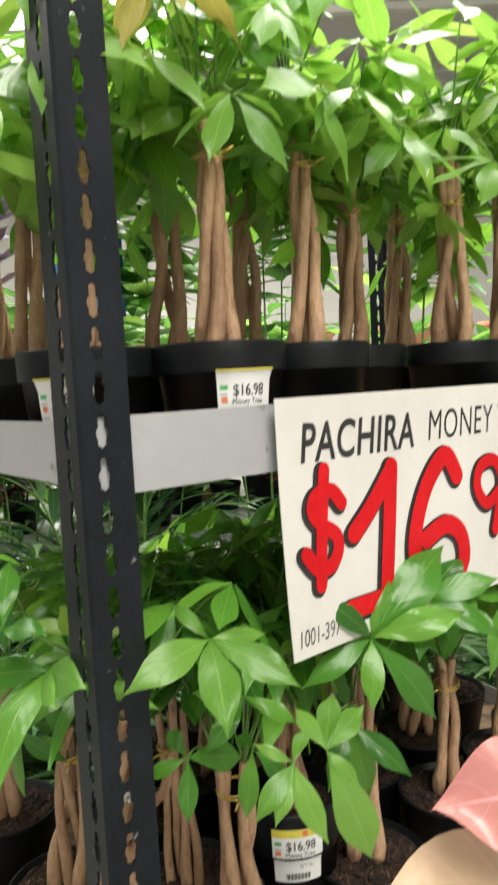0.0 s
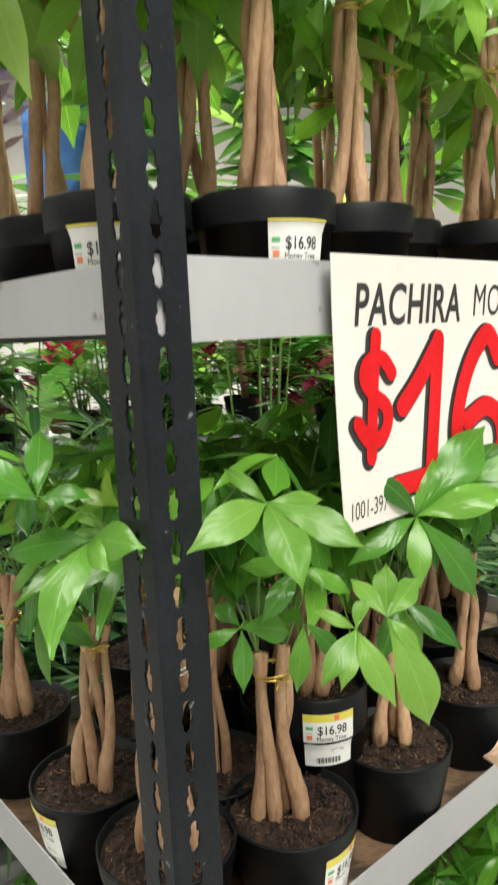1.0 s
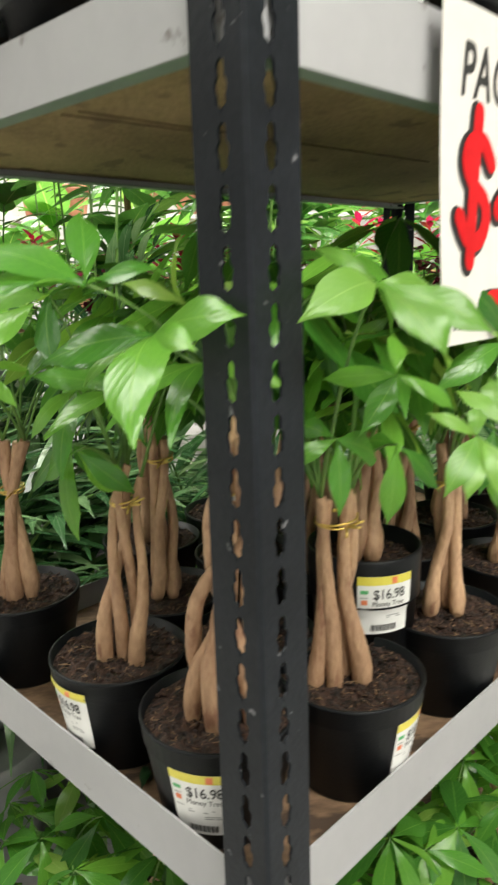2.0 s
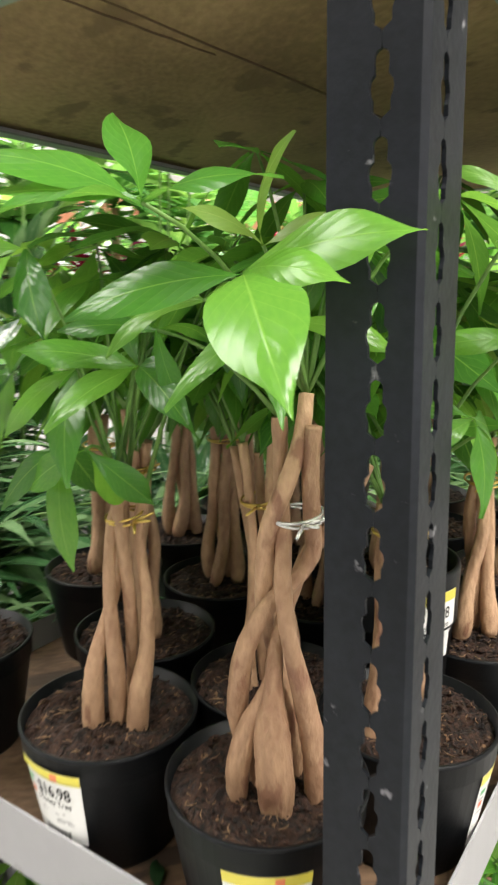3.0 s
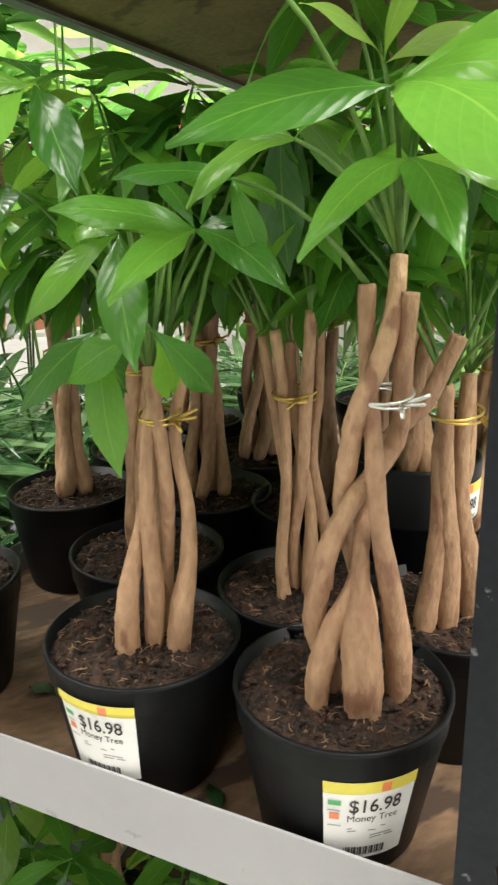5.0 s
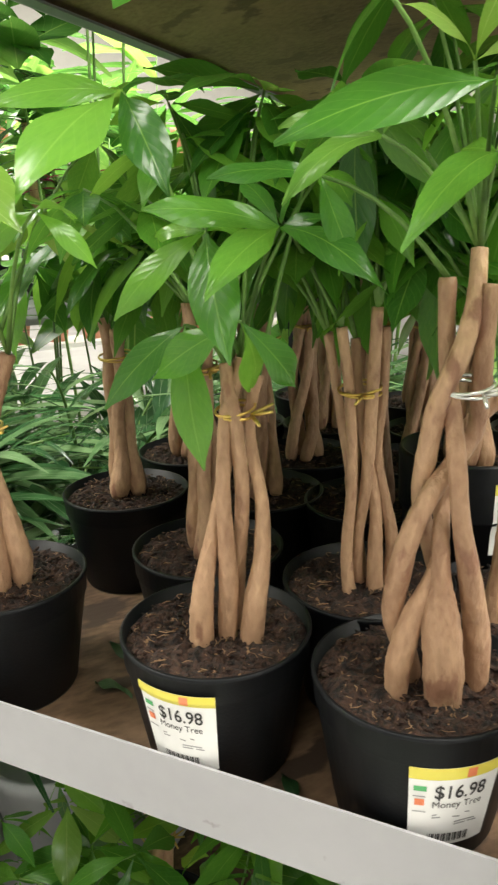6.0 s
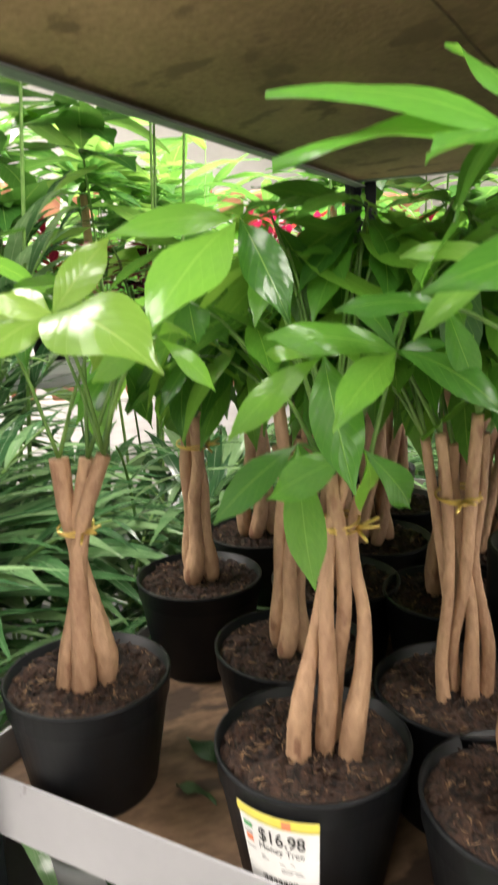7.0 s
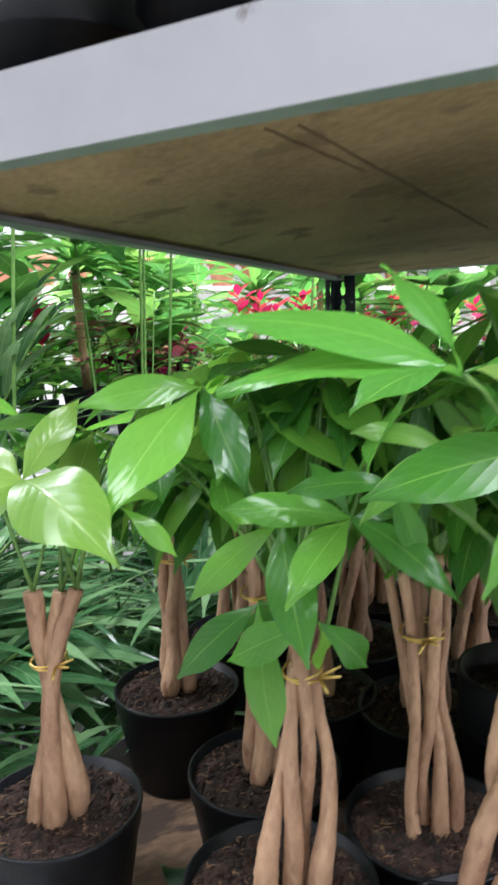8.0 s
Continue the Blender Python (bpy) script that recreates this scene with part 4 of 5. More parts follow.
stems_c = (
    ((-0.019, -0.010, -0.010, 0.0101), (-0.014, -0.010, 0.029, 0.0100), (-0.001, -0.008, 0.089, 0.0080), (-0.002, 0.002, 0.128, 0.0074), (-0.008, 0.006, 0.165, 0.0095), (-0.012, 0.008, 0.215, 0.0105)),
    ((-0.002, -0.016, -0.012, 0.0118), (0.002, -0.016, 0.016, 0.0130), (0.002, -0.014, 0.065, 0.0105), (0.003, -0.010, 0.118, 0.0090), (0.011, -0.006, 0.164, 0.0082), (0.022, -0.004, 0.195, 0.0080), (0.032, -0.002, 0.220, 0.0076)),
    ((0.019, -0.004, -0.001, 0.0088), (0.020, -0.004, 0.025, 0.0130), (0.014, -0.004, 0.059, 0.0118), (0.006, 0.000, 0.096, 0.0092), (-0.002, 0.004, 0.138, 0.0080), (0.006, 0.006, 0.175, 0.0086), (0.015, 0.006, 0.215, 0.0085)),
)
money_tree(at(0.536, 0.082, LOW_TOP), 13, height=0.215, base_r=0.0072, across=-27, stems=stems_c, tie_at=0.70, tie_r=0.0165, back=(0.3, 0.95), group=lower, ceiling=CEIL, floor=LOWEST, random_hubs=6, young=0.3, heroes=heroes_c)
# behind them
stems_slim = (
    ((-0.017, -0.008, -0.015, 0.0070), (-0.021, -0.008, 0.037, 0.0062), (-0.017, -0.008, 0.107, 0.0054), (-0.020, -0.006, 0.182, 0.0053), (-0.027, -0.004, 0.239, 0.0052)),
    ((-0.006, 0.004, -0.015, 0.0060), (-0.010, 0.000, 0.044, 0.0057), (-0.004, -0.006, 0.106, 0.0060), (-0.001, -0.008, 0.183, 0.0062), (0.002, -0.008, 0.255, 0.0056)),
    ((0.006, -0.006, -0.015, 0.0092), (0.005, -0.006, 0.024, 0.0084), (0.005, -0.002, 0.078, 0.0061), (-0.003, 0.004, 0.129, 0.0055), (-0.011, 0.006, 0.179, 0.0054), (-0.014, 0.006, 0.228, 0.0048)),
    ((0.020, 0.000, -0.014, 0.0076), (0.021, 0.000, 0.044, 0.0068), (0.013, 0.002, 0.087, 0.0061), (0.006, 0.004, 0.129, 0.0055), (0.010, 0.002, 0.185, 0.0054), (0.010, 0.000, 0.238, 0.0048)),
    ((-0.002, 0.012, -0.015, 0.0055), (-0.011, 0.012, 0.072, 0.0052), (-0.028, 0.010, 0.179, 0.0049), (-0.037, 0.008, 0.233, 0.0048)),
)
money_tree(at(0.211, 0.205, LOW_TOP), 14, height=0.255, base_r=0.0068, across=-27, stems=stems_slim, tie_r=0.0195, back=(0.45, 0.89), group=lower, ceiling=CEIL, floor=1.15, random_hubs=18, tie_at=0.72, leaf_len=(0.08, 0.125))
money_tree(at(0.383, 0.214, LOW_TOP), 15, back=(0.45, 0.89), n=4, height=0.24, base_r=0.0075, top_r=0.006, spread=0.010, twist=1.6, bulb=1.2, group=lower, ceiling=CEIL, floor=1.14, random_hubs=17, r=0.078, leaf_len=(0.08, 0.125))
money_tree(at(0.560, 0.326, LOW_TOP), 16, n=3, height=0.22, base_r=0.009, top_r=0.007, spread=0.008, twist=1.0, group=lower, ceiling=CEIL, floor=1.12, random_hubs=16, leaf_len=(0.08, 0.125), young=0.12)
for i, (u, v) in enumerate(((0.400, 0.385), (0.262, 0.400), (0.400, 0.545), (0.565, 0.505), (0.24, 0.57), (0.25, 0.74), (0.42, 0.72), (0.57, 0.68), (0.12, 0.92), (0.32, 0.92), (0.52, 0.92))):
    money_tree(at(u, v, LOW_TOP), 30 + i, n=4, height=0.24 + 0.03 * (i % 2), base_r=0.0082, top_r=0.006, spread=0.012, twist=1.4 + 0.5 * (i % 3), bulb=1.25, group=lower, ceiling=CEIL, floor=1.13, random_hubs=14, joined=i > 2, leaf_len=(0.08, 0.125))
# along the v edge
heroes_d = (
    ((-0.050, 0.654, 1.264), ((-0.120, 0.588, 1.243), (-0.032, 0.555, 1.215), (0.035, 0.625, 1.224), (0.004, 0.678, 1.258), (-0.087, 0.686, 1.290)), ARCHED_LIT_FRESH),
    ((-0.078, 0.658, 1.147), ((-0.079, 0.644, 1.090), (-0.027, 0.718, 1.113), (-0.120, 0.655, 1.130), (-0.100, 0.710, 1.150)), None),
    ((-0.020, 0.690, 1.190), ((-0.060, 0.655, 1.150), (0.030, 0.690, 1.160), (-0.010, 0.735, 1.220), (-0.075, 0.715, 1.185)), None),
    ((-0.015, 0.700, 1.130), ((-0.025, 0.690, 1.062), (0.025, 0.700, 1.085), (-0.030, 0.750, 1.120)), None),
)
heroes_e = (
    ((0.023, 0.631, 1.151), ((-0.014, 0.599, 1.115), (0.049, 0.594, 1.096), (0.003, 0.600, 1.109), (-0.014, 0.637, 1.169), (0.040, 0.670, 1.165)), ARCHED_LIT_FRESH),
    ((0.056, 0.650, 1.151), ((0.095, 0.650, 1.041), (0.070, 0.715, 1.180), (0.100, 0.705, 1.168), (0.030, 0.690, 1.175), (0.085, 0.640, 1.120)), ARCHED_LIT_FRESH),
    ((0.127, 0.803, 1.201), ((0.062, 0.775, 1.265), (0.155, 0.841, 1.267), (0.233, 0.877, 1.288), (0.240, 0.820, 1.220), (0.043, 0.770, 1.160), (0.119, 0.761, 1.132), (0.201, 0.811, 1.096)), None),
    ((0.200, 0.860, 1.225), ((0.300, 0.870, 1.245), (0.290, 0.830, 1.180), (0.180, 0.800, 1.170), (0.270, 0.930, 1.260)), None),
    ((0.090, 0.740, 1.130), ((0.060, 0.700, 1.080), (0.150, 0.720, 1.080), (0.110, 0.760, 1.040)), None),
)
stems_d = (
    ((-0.040, -0.008, 0.007, 0.0105), (-0.034, -0.008, 0.055, 0.0092), (-0.031, -0.006, 0.101, 0.0080), (-0.031, -0.002, 0.152, 0.0072), (-0.026, 0.000, 0.200, 0.0064)),
    ((-0.021, -0.014, 0.006, 0.0098), (-0.023, -0.014, 0.058, 0.0096), (-0.027, -0.010, 0.103, 0.0083), (-0.030, -0.008, 0.142, 0.0072), (-0.034, -0.006, 0.205, 0.0064)),
    ((0.009, -0.010, 0.017, 0.0125), (-0.000, -0.010, 0.060, 0.0104), (-0.008, -0.006, 0.099, 0.0086), (-0.009, -0.002, 0.150, 0.0072), (-0.005, 0.000, 0.210, 0.0064)),
    ((-0.005, 0.004, 0.002, 0.0080), (-0.010, 0.004, 0.080, 0.0075), (0.000, 0.000, 0.135, 0.0072), (-0.001, 0.004, 0.205, 0.0064)),
)
money_tree(at(0.079, 0.220, LOW_TOP), 21, height=0.21, base_r=0.0085, across=0, stems=stems_d, tie_at=0.85, tie_r=0.022, price=48, group=lower, ceiling=CEIL, floor=1.14, random_hubs=10, back=(0.2, 0.98), aisle=(0.1, -0.99), heroes=heroes_d)
money_tree(at(0.145, 0.335, LOW_TOP), 23, n=4, r=0.069, h=0.215, label_top=0.92, banded=True, height=0.22, base_r=0.008, top_r=0.006, spread=0.012, twist=1.8, price=6, group=lower, ceiling=CEIL, floor=LOWEST, random_hubs=8, label="money tree in a taller black pot with a price label")
money_tree(at(0.079, 0.415, LOW_TOP), 22, n=3, height=0.22, base_r=0.0085, top_r=0.006, spread=0.010, twist=1.5, bulb=1.3, group=lower, ceiling=CEIL, floor=1.12, random_hubs=9, back=(-0.1, 0.99), aisle=(0.0, -1.0), heroes=heroes_e)
for i, v in enumerate((0.62, 0.79)):
    money_tree(at(0.093, v, LOW_TOP), 25 + i, n=3, height=0.22, base_r=0.0085, top_r=0.006, spread=0.012, twist=1.5, bulb=1.3, group=lower, ceiling=CEIL, floor=1.16, random_hubs=10)

# upper shelf
for i, (u, v, pr) in enumerate(((0.168, 0.092, -8), (0.086, 0.217, 24), (0.100, 0.370, None), (0.160, 0.515, None), (0.088, 0.66, None), (0.10, 0.82, 20), (0.325, 0.10, None), (0.485, 0.10, None), (0.245, 0.255, None), (0.275, 0.410, None), (0.315, 0.565, None), (0.26, 0.74, None), (0.27, 0.92, None))):
    money_tree(at(u, v, UP_TOP), 60 + i, r=0.075, h=0.117, banded=True, n=3 + i % 2, height=0.25 + 0.02 * (i % 3), base_r=0.0085, top_r=0.0062, spread=0.016, twist=1.6 + 0.4 * (i % 3), bulb=1.2, group=upper, price=pr, random_hubs=17, dome=0.14, lift=0.07, droop=0.20, joined=i > 5, young=0.30, old=0.05, leaf_len=(0.08, 0.13), leaves=LEAVES_LIT_FRESH)

# bottom shelf
for i, (u, v) in enumerate(((0.12, 0.10), (0.32, 0.10), (0.53, 0.10), (0.11, 0.30), (0.11, 0.50), (0.30, 0.28), (0.52, 0.28), (0.11, 0.70), (0.11, 0.9))):
    money_tree(at(u, v, BASE_TOP), 90 + i, height=0.2, group=below, random_hubs=13, joined=i > 4, ceiling=0.70, dome=0.14)

# fallen leaves on the lower board
LEAF_DULL = leaf_surface("dull_fallen_leaf", (0.012, 0.045, 0.012), (0.022, 0.07, 0.018), (0.04, 0.09, 0.025), rough=0.5, translucent=0.1)
FALLEN = [leaf_mesh("leaf", LEAF_DULL, 490 + k, rows=10, cols=4, droop=0.0, arch=0.10, fold=0.15, width=0.30, wave=0.05) for k in range(2)]
for k, (u, v, turn, ln) in enumerate(((0.425, 0.140, 100, 0.075), (0.410, 0.100, 120, 0.05), (0.215, 0.035, 80, 0.04))):
    ob = tagged(new("fallen_leaf", FALLEN[k % 2]), "fallen dark green leaf lying on the plywood shelf", "leaf", "fallen leaves")
    ob.matrix_basis = Matrix.Translation(at(u, v, LOW_TOP + 0.004)) @ pose(0, 0, 0, 8, 3, turn) @ Matrix.Diagonal((ln, ln, ln, 1))

# ---- the shop beyond the shelves ----


def tub(parent, r, h, mat):
    part("pot", finish(add_lathe(bmesh.new(), [(0, 0), (r * 0.75, 0), (r * 0.97, h * 0.86), (r, h * 0.87), (r * 1.02, h), (r * 0.96, h), (r * 0.93, h * 0.85), (0, h * 0.85)], 28), "pot", mat), None, parent)


def palm(place, seed, fronds=13, reach=0.75, rise=1.0, pot_r=0.15, pot_h=0.26):
    """Arching feather fronds from a cluster of canes."""
    rng = random.Random(seed)
    ob = thing("areca_palm", "areca palm with arching feathery green fronds in a tub", "potted palm", Matrix.Translation(Vector(place)), "palms beside the shelf")
    tub(ob, pot_r, pot_h, TUB)
    blade = leaf_mesh("leaflet", PALM, seed, rows=7, cols=2, widest=0.4, width=0.108, droop=0.40, fold=0.3, wave=0.0)
    for i in range(fronds):
        a = 2.399963 * i + rng.uniform(-0.3, 0.3)
        out = Vector((math.cos(a), math.sin(a), 0))
        k = rng.uniform(0.55, 1.1)
        n = 26
        pts = []
        for j in range(n + 1):
            t = j / n
            pts.append(Vector((0, 0, pot_h * 0.85)) + out * (0.03 + reach * k * (0.12 * t + 0.88 * t ** 2.1)) + Vector((0, 0, rise * (1.3 - 0.35 * k) * (t - 0.36 * k * t ** 3))))
        bm = add_tube(bmesh.new(), pts, [0.006 * (1 - 0.8 * j / n) + 0.0008 for j in range(n + 1)], 6)
        fr = part("frond", bm, SHOOT, ob)
        placed = []
        for j in range(8, n + 1, 2):
            d = (pts[j] - pts[j - 1]).normalized()
            side = d.cross(Vector((0, 0, 1))).normalized()
            ln = 0.34 * math.sin(math.pi * (0.18 + 0.75 * (j - 8) / (n - 8))) * rng.uniform(0.9, 1.1)
            for s in (-1, 1):
                way = d * 0.75 + side * s * 0.8 + Vector((0, 0, rng.uniform(0.0, 0.3)))
                placed.append((blade, blade_matrix(pts[j], pts[j] + way, ln, Vector((0, 0, 1)) + side * s * 0.2)))
        tagged(part("leaf_blade", joined_leaves(placed, "leaf_blade", PALM), None, fr, "narrow green leaflets"), kind="stuff")
    return ob


def bush(place, seed, name, label, category, leaf_mat, radius=0.3, height=0.6, count=160, ln=(0.10, 0.18), width=0.4, pot_r=0.11, pot_h=0.2, pot_mat=None, group="", upright=0.5, flower=None, flowers=0, bare=0.2, shoots=0, tops=(0.55, 1.0)):
    """A leafy pot plant: stems from the pot, blades set round them with gaps between."""
    rng = random.Random(seed)
    ob = thing(name, label, category, Matrix.Translation(Vector(place)), group)
    tub(ob, pot_r, pot_h, pot_mat or PLASTIC)
    blades = [leaf_mesh("blade", leaf_mat, seed + k, rows=7, cols=2, widest=rng.uniform(0.4, 0.55), width=width * rng.uniform(0.85, 1.15), droop=rng.uniform(0.1, 0.5), fold=0.2) for k in range(4)]
    placed = []
    shoots = shoots or max(5, min(9, count // 14))
    for i in range(shoots):
        a = 2.399963 * i
        q = radius * 0.75 * math.sqrt((i + 0.5) / shoots)
        top = Vector((q * math.cos(a), q * math.sin(a), pot_h + height * rng.uniform(*tops)))
        base = Vector((top.x * 0.2, top.y * 0.2, pot_h * 0.84))
        path = [base + (top - base) * t + Vector((0, 0, 0.05 * math.sin(t * 3.14))) for t in (0, 0.3, 0.6, 1)]
        part("stem", add_tube(bmesh.new(), path, [0.006, 0.005, 0.004, 0.002], 5), SHOOT, ob)
        for j in range(count // shoots):
            t = rng.uniform(bare, 1.0)
            p = base + (top - base) * t
            b = rng.uniform(0, 6.283)
            d = Vector((math.cos(b), math.sin(b), rng.uniform(-0.3, 0.9) * upright + 0.1))
            placed.append((rng.choice(blades), blade_matrix(p, p + d, rng.uniform(*ln), Vector((0, 0, 1)))))
    tagged(part("foliage", joined_leaves(placed, "foliage", leaf_mat), None, ob), kind="stuff")
    if flower is not None:
        petal = leaf_mesh("petal", flower, seed + 9, rows=6, cols=2, widest=0.45, width=0.34, droop=0.2, fold=0.3)
        placed = []
        for i in range(flowers):
            a, q = rng.uniform(0, 6.283), radius * math.sqrt(rng.random())
            p = Vector((q * math.cos(a), q * math.sin(a), pot_h + height * rng.uniform(0.75, 1.1)))
            for j in range(9):
                b = j * 2.4
                placed.append((petal, blade_matrix(p + Vector((0, 0, 0.012 * j)), p + Vector((math.cos(b), math.sin(b), 0.9)), rng.uniform(0.065, 0.10), Vector((0, 0, 1)))))
        tagged(part("flower_head", joined_leaves(placed, "flower_head", flower), None, ob), kind="stuff")
    return ob


for i, (x, y, k) in enumerate(((-0.80, 1.62, 1.15), (-0.66, 1.62, 1.08), (-1.15, 1.95, 1.3), (-0.72, 2.15, 1.3), (-0.12, 1.95, 1.05), (-0.30, 1.62, 0.8), (0.22, 2.02, 0.85), (0.62, 2.02, 0.85), (1.02, 1.85, 0.85), (0.03, 1.80, 0.75), (-0.62, 1.84, 1.08), (-0.50, 2.28, 1.75))):
    palm((x, y, 0.0), 500 + i, fronds=9, reach=0.46, rise=0.84 * k)


def display_table(x0, y0, x1, y1, top):
    ob = thing("display_table", "low grey metal plant display table", "table", None, "display tables")
    part("table_top", box_mesh(x0, y0, top - 0.04, x1, y1, top, bevel=0.005), TUB, ob, smooth=False)
    for x in (x0 + 0.06, x1 - 0.06):
        for y in (y0 + 0.06, y1 - 0.06):
            part("leg", box_mesh(x - 0.025, y - 0.025, 0, x + 0.025, y + 0.025, top - 0.04), BLACK_STEEL, ob, smooth=False)


display_table(-1.6, 2.6, 2.4, 3.3, 0.97)
display_table(-2.4, 3.95, 3.4, 4.7, 0.80)
BROMELIAD = "bromeliad with red bracts over dark green leaves in a pot"
for i in range(15):
    x, y = -1.45 + 0.265 * i, 2.78 + 0.3 * (i % 2)
    if i % 5 not in (0, 3):
        bush((x, y, 0.97), 600 + i, "maroon_plant", "dark maroon leafed pot plant on a display table", "potted plant", MAROON, 0.17, 0.30, 90, (0.09, 0.15), 0.32, 0.07, 0.12, group="red plants")
    else:
        bush((x, y, 0.97), 600 + i, "bromeliad", BROMELIAD, "potted plant", BROAD, 0.15, 0.24, 50, (0.12, 0.20), 0.20, 0.07, 0.12, group="red plants", flower=RED_LEAF, flowers=5)
for i in range(15):
    x, y = -2.2 + 0.38 * i, 4.1 + 0.35 * (i % 2)
    bush((x, y, 0.80), 650 + i, "foliage_plant", "tall broad-leafed green pot plant on a display table", "potted plant", BROAD, 0.26, 0.55 + 0.3 * (i % 3), 30, (0.30, 0.55), 0.42, 0.11, 0.18, TERRA if i % 2 else None, "tall foliage plants", upright=1.3)
# standard trees with bright crowns behind the shelving
for i, (x, y) in enumerate(((-0.85, 2.55), (-0.40, 2.45), (0.05, 2.50), (0.34, 3.46), (0.95, 2.35), (1.25, 1.95), (1.55, 1.50), (-1.25, 2.3), (-0.62, 3.42), (0.10, 3.45))):
    bush((x, y, 0.0), 700 + i, "ficus", "standard ficus tree with a bright green crown in a tub", "potted tree", FICUS_LEAF, 0.38, 1.75 + 0.12 * (i % 3), 84, (0.18, 0.30), 0.42, 0.15, 0.28, TUB, "ficus trees", upright=0.6, bare=0.78, shoots=4)
for i, (x, y) in enumerate(((-0.42, 2.06), (0.02, 2.30), (0.42, 2.24), (0.98, 1.70))):
    bush((x, y, 0.0), 725 + i, "weeping_fig", "tall weeping fig with a pale yellow-green crown in a tub", "potted tree", BROAD, 0.34, 2.05 + 0.12 * (i % 2), 80, (0.16, 0.28), 0.40, 0.15, 0.28, TUB, "weeping figs", upright=0.5, bare=0.74, shoots=1, tops=(0.94, 1.0))
# broad-leafed plants among the red ones
for i, (x, y) in enumerate(((-0.95, 3.0), (-0.35, 3.45), (0.56, 3.48), (1.30, 3.5), (1.75, 3.3), (1.75, 2.45), (-1.5, 2.6))):
    bush((x, y, 0.0), 740 + i, "banana_plant", "young banana plant with broad upright leaves in a tub", "potted plant", BROAD, 0.24, 1.0 + 0.16 * (i % 3), 18, (0.40, 0.62), 0.40, 0.15, 0.28, TUB, "banana plants", upright=1.4, bare=0.45)


def dracaena(place, seed, cane=0.6, ln=0.36, count=34, pot_h=0.16):
    """A bare cane with a rosette of arching strap leaves at its top."""
    rng = random.Random(seed)
    ob = thing("dracaena", "dracaena with bare brown cane and green strap leaves on a table", "potted plant", Matrix.Translation(Vector(place)), "dracaenas")
    tub(ob, 0.09, pot_h, PLASTIC)
    top = Vector((rng.uniform(-0.02, 0.02), rng.uniform(-0.02, 0.02), pot_h + cane))
    part("cane", add_tube(bmesh.new(), [(0, 0, pot_h * 0.84), top * 0.55, top], [0.017, 0.015, 0.013], 10, wobble=0.06, rng=rng), STEM, ob)
    blade = leaf_mesh("leaf", BROAD_DEEP, seed, rows=10, cols=2, widest=0.42, width=0.15, droop=0.55, fold=0.35, wave=0.02)
    for i in range(count):
        a, q = 2.399963 * i, 1.3 - 1.2 * i / count
        d = Vector((math.cos(a), math.sin(a), q))
        part("leaf", blade, None, ob).matrix_basis = blade_matrix(top + Vector((0, 0, 0.06 * (1 - i / count))), top + d, ln * rng.uniform(0.75, 1.1), Vector((0, 0, 1)) + Vector((math.cos(a), math.sin(a), 0)) * -0.3)


for k, (x, y, cane, ln) in enumerate(((0.04, 3.02, 0.40, 0.34), (-0.30, 3.05, 0.46, 0.40), (0.72, 3.05, 0.30, 0.30), (1.02, 3.02, 0.42, 0.32))):
    dracaena((x, y, 0.97), 760 + k, cane, ln)


def pot_rack(x0, x1, y, levels):
    ob = thing("pot_rack", "white shop rack stacked with terracotta pots", "rack")
    for z in levels:
        part("shelf", box_mesh(x0, y, z - 0.03, x1, y + 0.4, z), WALL, ob, smooth=False)
    for x in (x0, x1 - 0.05):
        part("upright", box_mesh(x - 0.05, y, 0, x, y + 0.4, levels[-1] + 0.3), WALL, ob, smooth=False)
    data = finish(add_lathe(bmesh.new(), [(0, 0), (0.075, 0), (0.10, 0.17), (0.115, 0.17), (0.118, 0.22), (0.105, 0.22), (0.095, 0.16), (0, 0.16)], 20), "pot", TERRA)
    for z in levels:
        for k in range(int((x1 - x0 - 0.3) / 0.27)):
            if (k * 7 + int(z * 10)) % 5 == 0:
                continue
            pot = tagged(new("terracotta_pot", data), "empty terracotta flower pot on a white rack", "flower pot", "terracotta pots")
            pot.matrix_basis = pose(x0 + 0.16 + 0.27 * k, y + 0.2, z)


pot_rack(-1.2, 4.2, 5.4, (0.45, 1.05, 1.68))

# lilac orchid at the end of the upper shelf
bush(at(0.585, 0.085, UP_TOP), 770, "orchid", "small orchid with lilac blooms in a black pot", "potted plant", BROAD, 0.07, 0.16, 14, (0.08, 0.13), 0.34, 0.05, 0.09, None, "", upright=0.9, flower=LILAC, flowers=5)
# blue banner hanging behind the upper shelf
banner = thing("banner", "blue printed banner hanging from the roof", "banner", pose(-0.56, 2.05, 1.72, 0, 0, 8))
bm = bmesh.new()
grid = [[bm.verts.new((0.22 * i / 8, 0.012 * math.sin(i * 0.9), 0.30 * j / 6)) for i in range(9)] for j in range(7)]
for j in range(6):
    for i in range(8):
        bm.faces.new((grid[j][i], grid[j][i + 1], grid[j + 1][i + 1], grid[j + 1][i]))
sheet = part("sheet", bm, BLUE, banner)
sheet.modifiers.new("thickness", "SOLIDIFY").thickness = 0.002
for x in (0.01, 0.21):
    part("cord", add_tube(bmesh.new(), [(x, 0, 0.29), (x, 0, 2.72)], [0.002, 0.002], 5), WALL, banner)

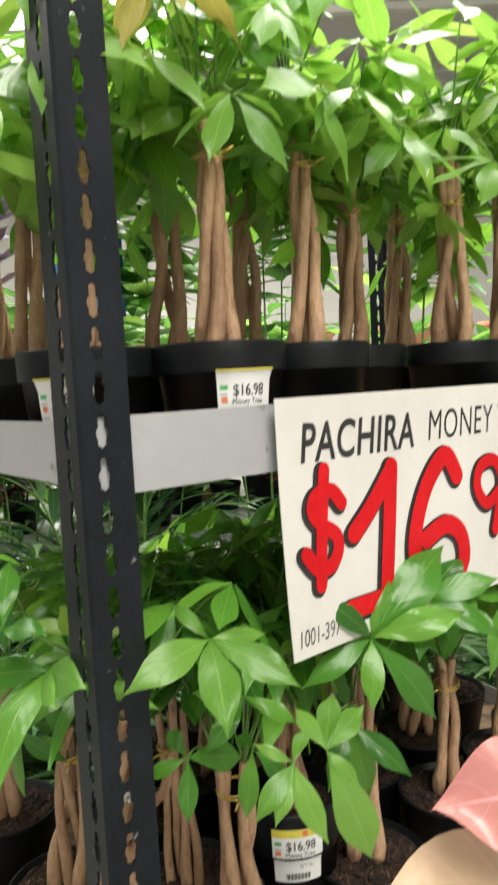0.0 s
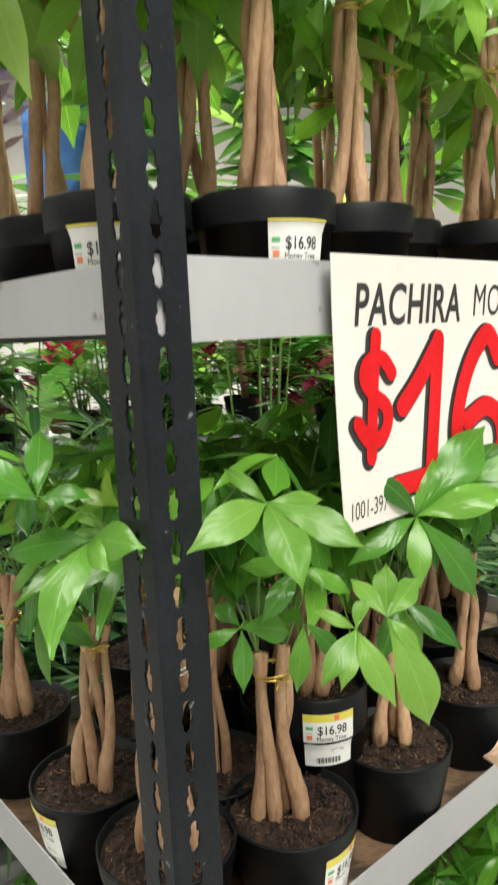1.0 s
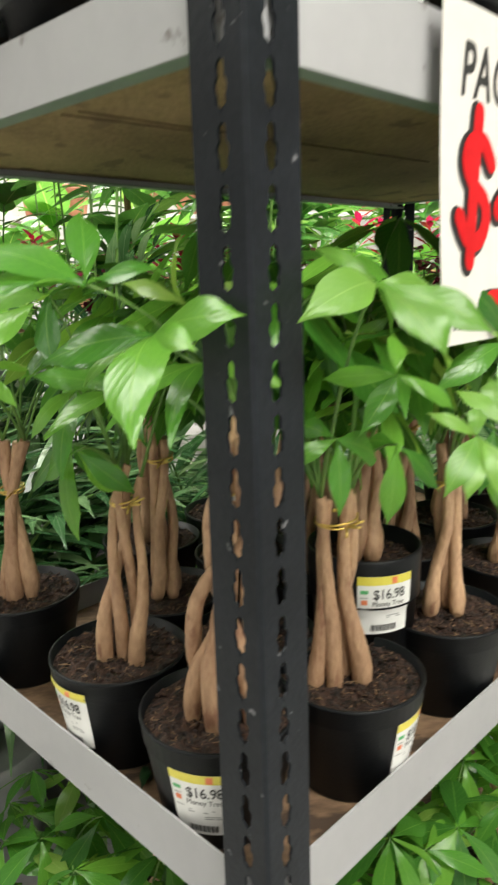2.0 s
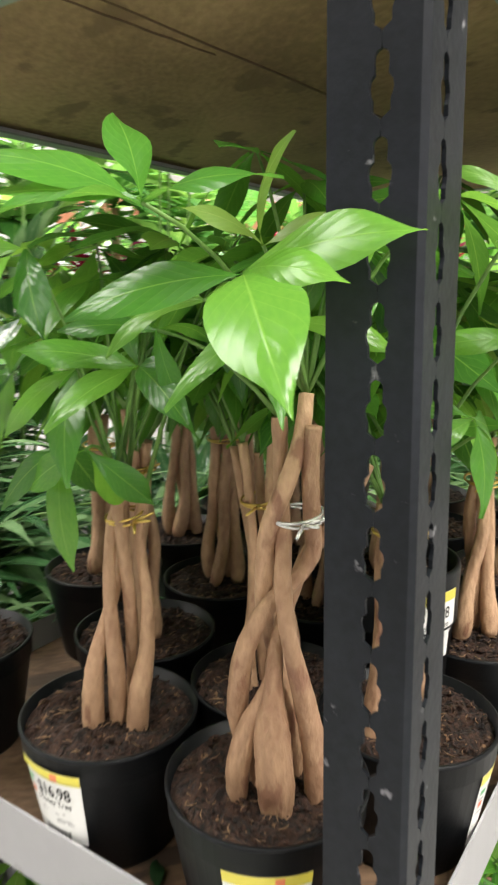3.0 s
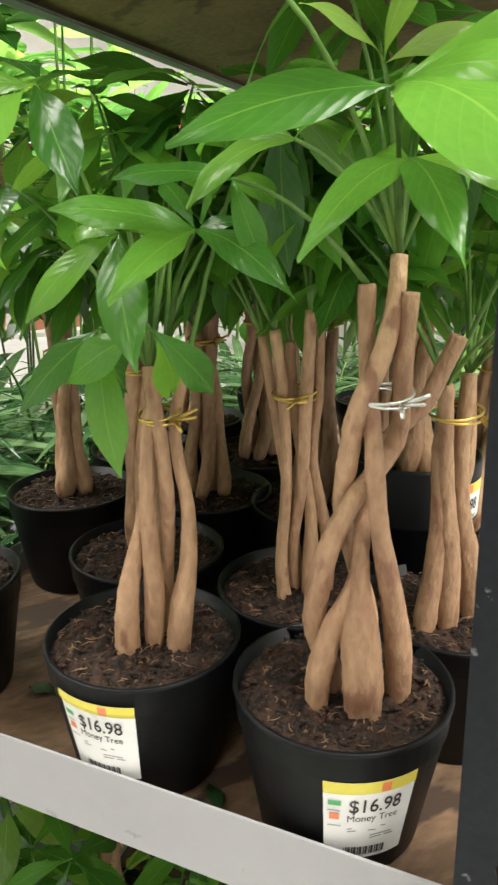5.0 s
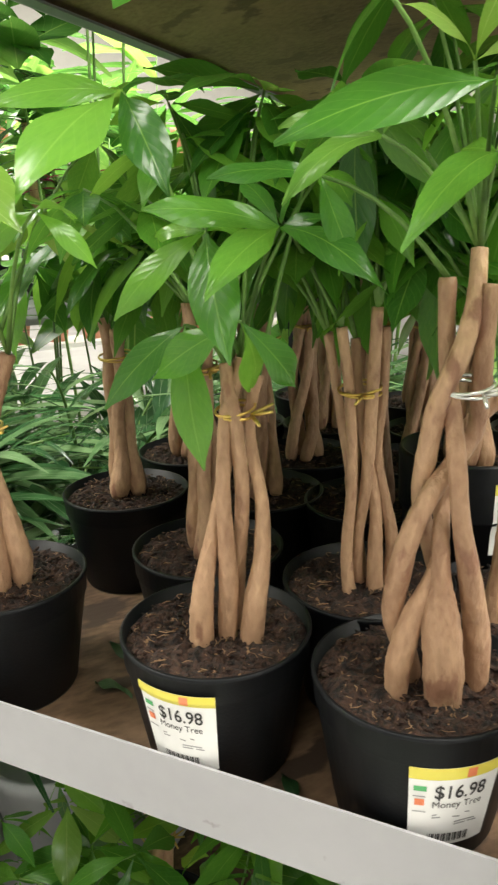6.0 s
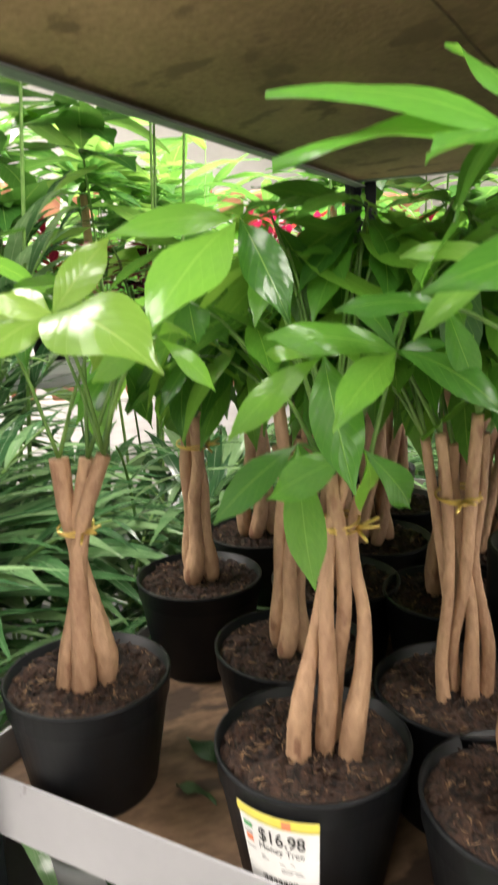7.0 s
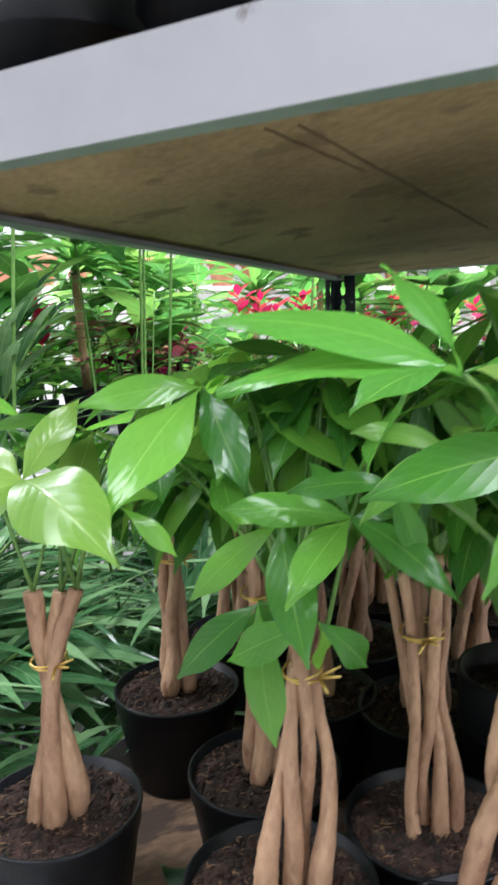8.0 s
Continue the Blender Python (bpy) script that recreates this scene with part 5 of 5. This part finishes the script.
# pink and cream foliage plant in front of the shelf
pink = thing("caladium", "pot plant with broad pink and cream leaves on a stand", "potted plant", Matrix.Translation((0.30, 0.36, 0.72)))
tub(pink, 0.085, 0.14, PLASTIC)
stand = thing("plant_stand", "black metal plant stand under a pink leafed plant", "stand", Matrix.Translation((0.30, 0.36, 0.0)))
part("plate", add_lathe(bmesh.new(), [(0, 0.70), (0.12, 0.70), (0.12, 0.72), (0, 0.72)], 32), BLACK_STEEL, stand)
for k in range(3):
    a = 2.094 * k + 0.4
    part("leg", add_tube(bmesh.new(), [(0.15 * math.cos(a), 0.15 * math.sin(a), 0), (0.09 * math.cos(a), 0.09 * math.sin(a), 0.70)], [0.008, 0.008], 8), BLACK_STEEL, stand)
wide_pink = [leaf_mesh("leaf", PINK_LEAF, 800 + k, rows=12, cols=6, widest=0.42, width=0.78, droop=0.22, fold=0.25, wave=0.07, tip=1.0) for k in range(2)]
wide_cream = [leaf_mesh("leaf", CREAM_LEAF, 810 + k, rows=12, cols=6, widest=0.46, width=0.74, droop=0.2, fold=0.22, wave=0.06, tip=0.2) for k in range(2)]
bm = bmesh.new()
for k, (bx, by, bz, tx, ty, tz, ln, kind) in enumerate(((0.185, 0.410, 1.250, 0.10, 0.40, 1.248, 0.087, wide_pink), (0.175, 0.405, 1.178, 0.05, 0.395, 1.182, 0.120, wide_cream), (0.27, 0.36, 1.20, 0.36, 0.33, 1.20, 0.12, wide_pink), (0.30, 0.42, 1.21, 0.36, 0.52, 1.20, 0.12, wide_cream), (0.30, 0.32, 1.18, 0.27, 0.22, 1.15, 0.12, wide_pink))):
    hub = Vector((bx - 0.30, by - 0.36, bz - 0.72))
    add_tube(bm, [(0, 0, 0.12), hub * 0.6 + Vector((0, 0, 0.08)), hub], [0.004, 0.003, 0.002], 6)
    part("leaf", kind[k % 2], None, pink).matrix_basis = blade_matrix(hub, Vector((tx - 0.30, ty - 0.36, tz - 0.72)), ln, Vector((-0.2, -0.8, 0.6)))
part("leaf_stalk", bm, SHOOT, pink)
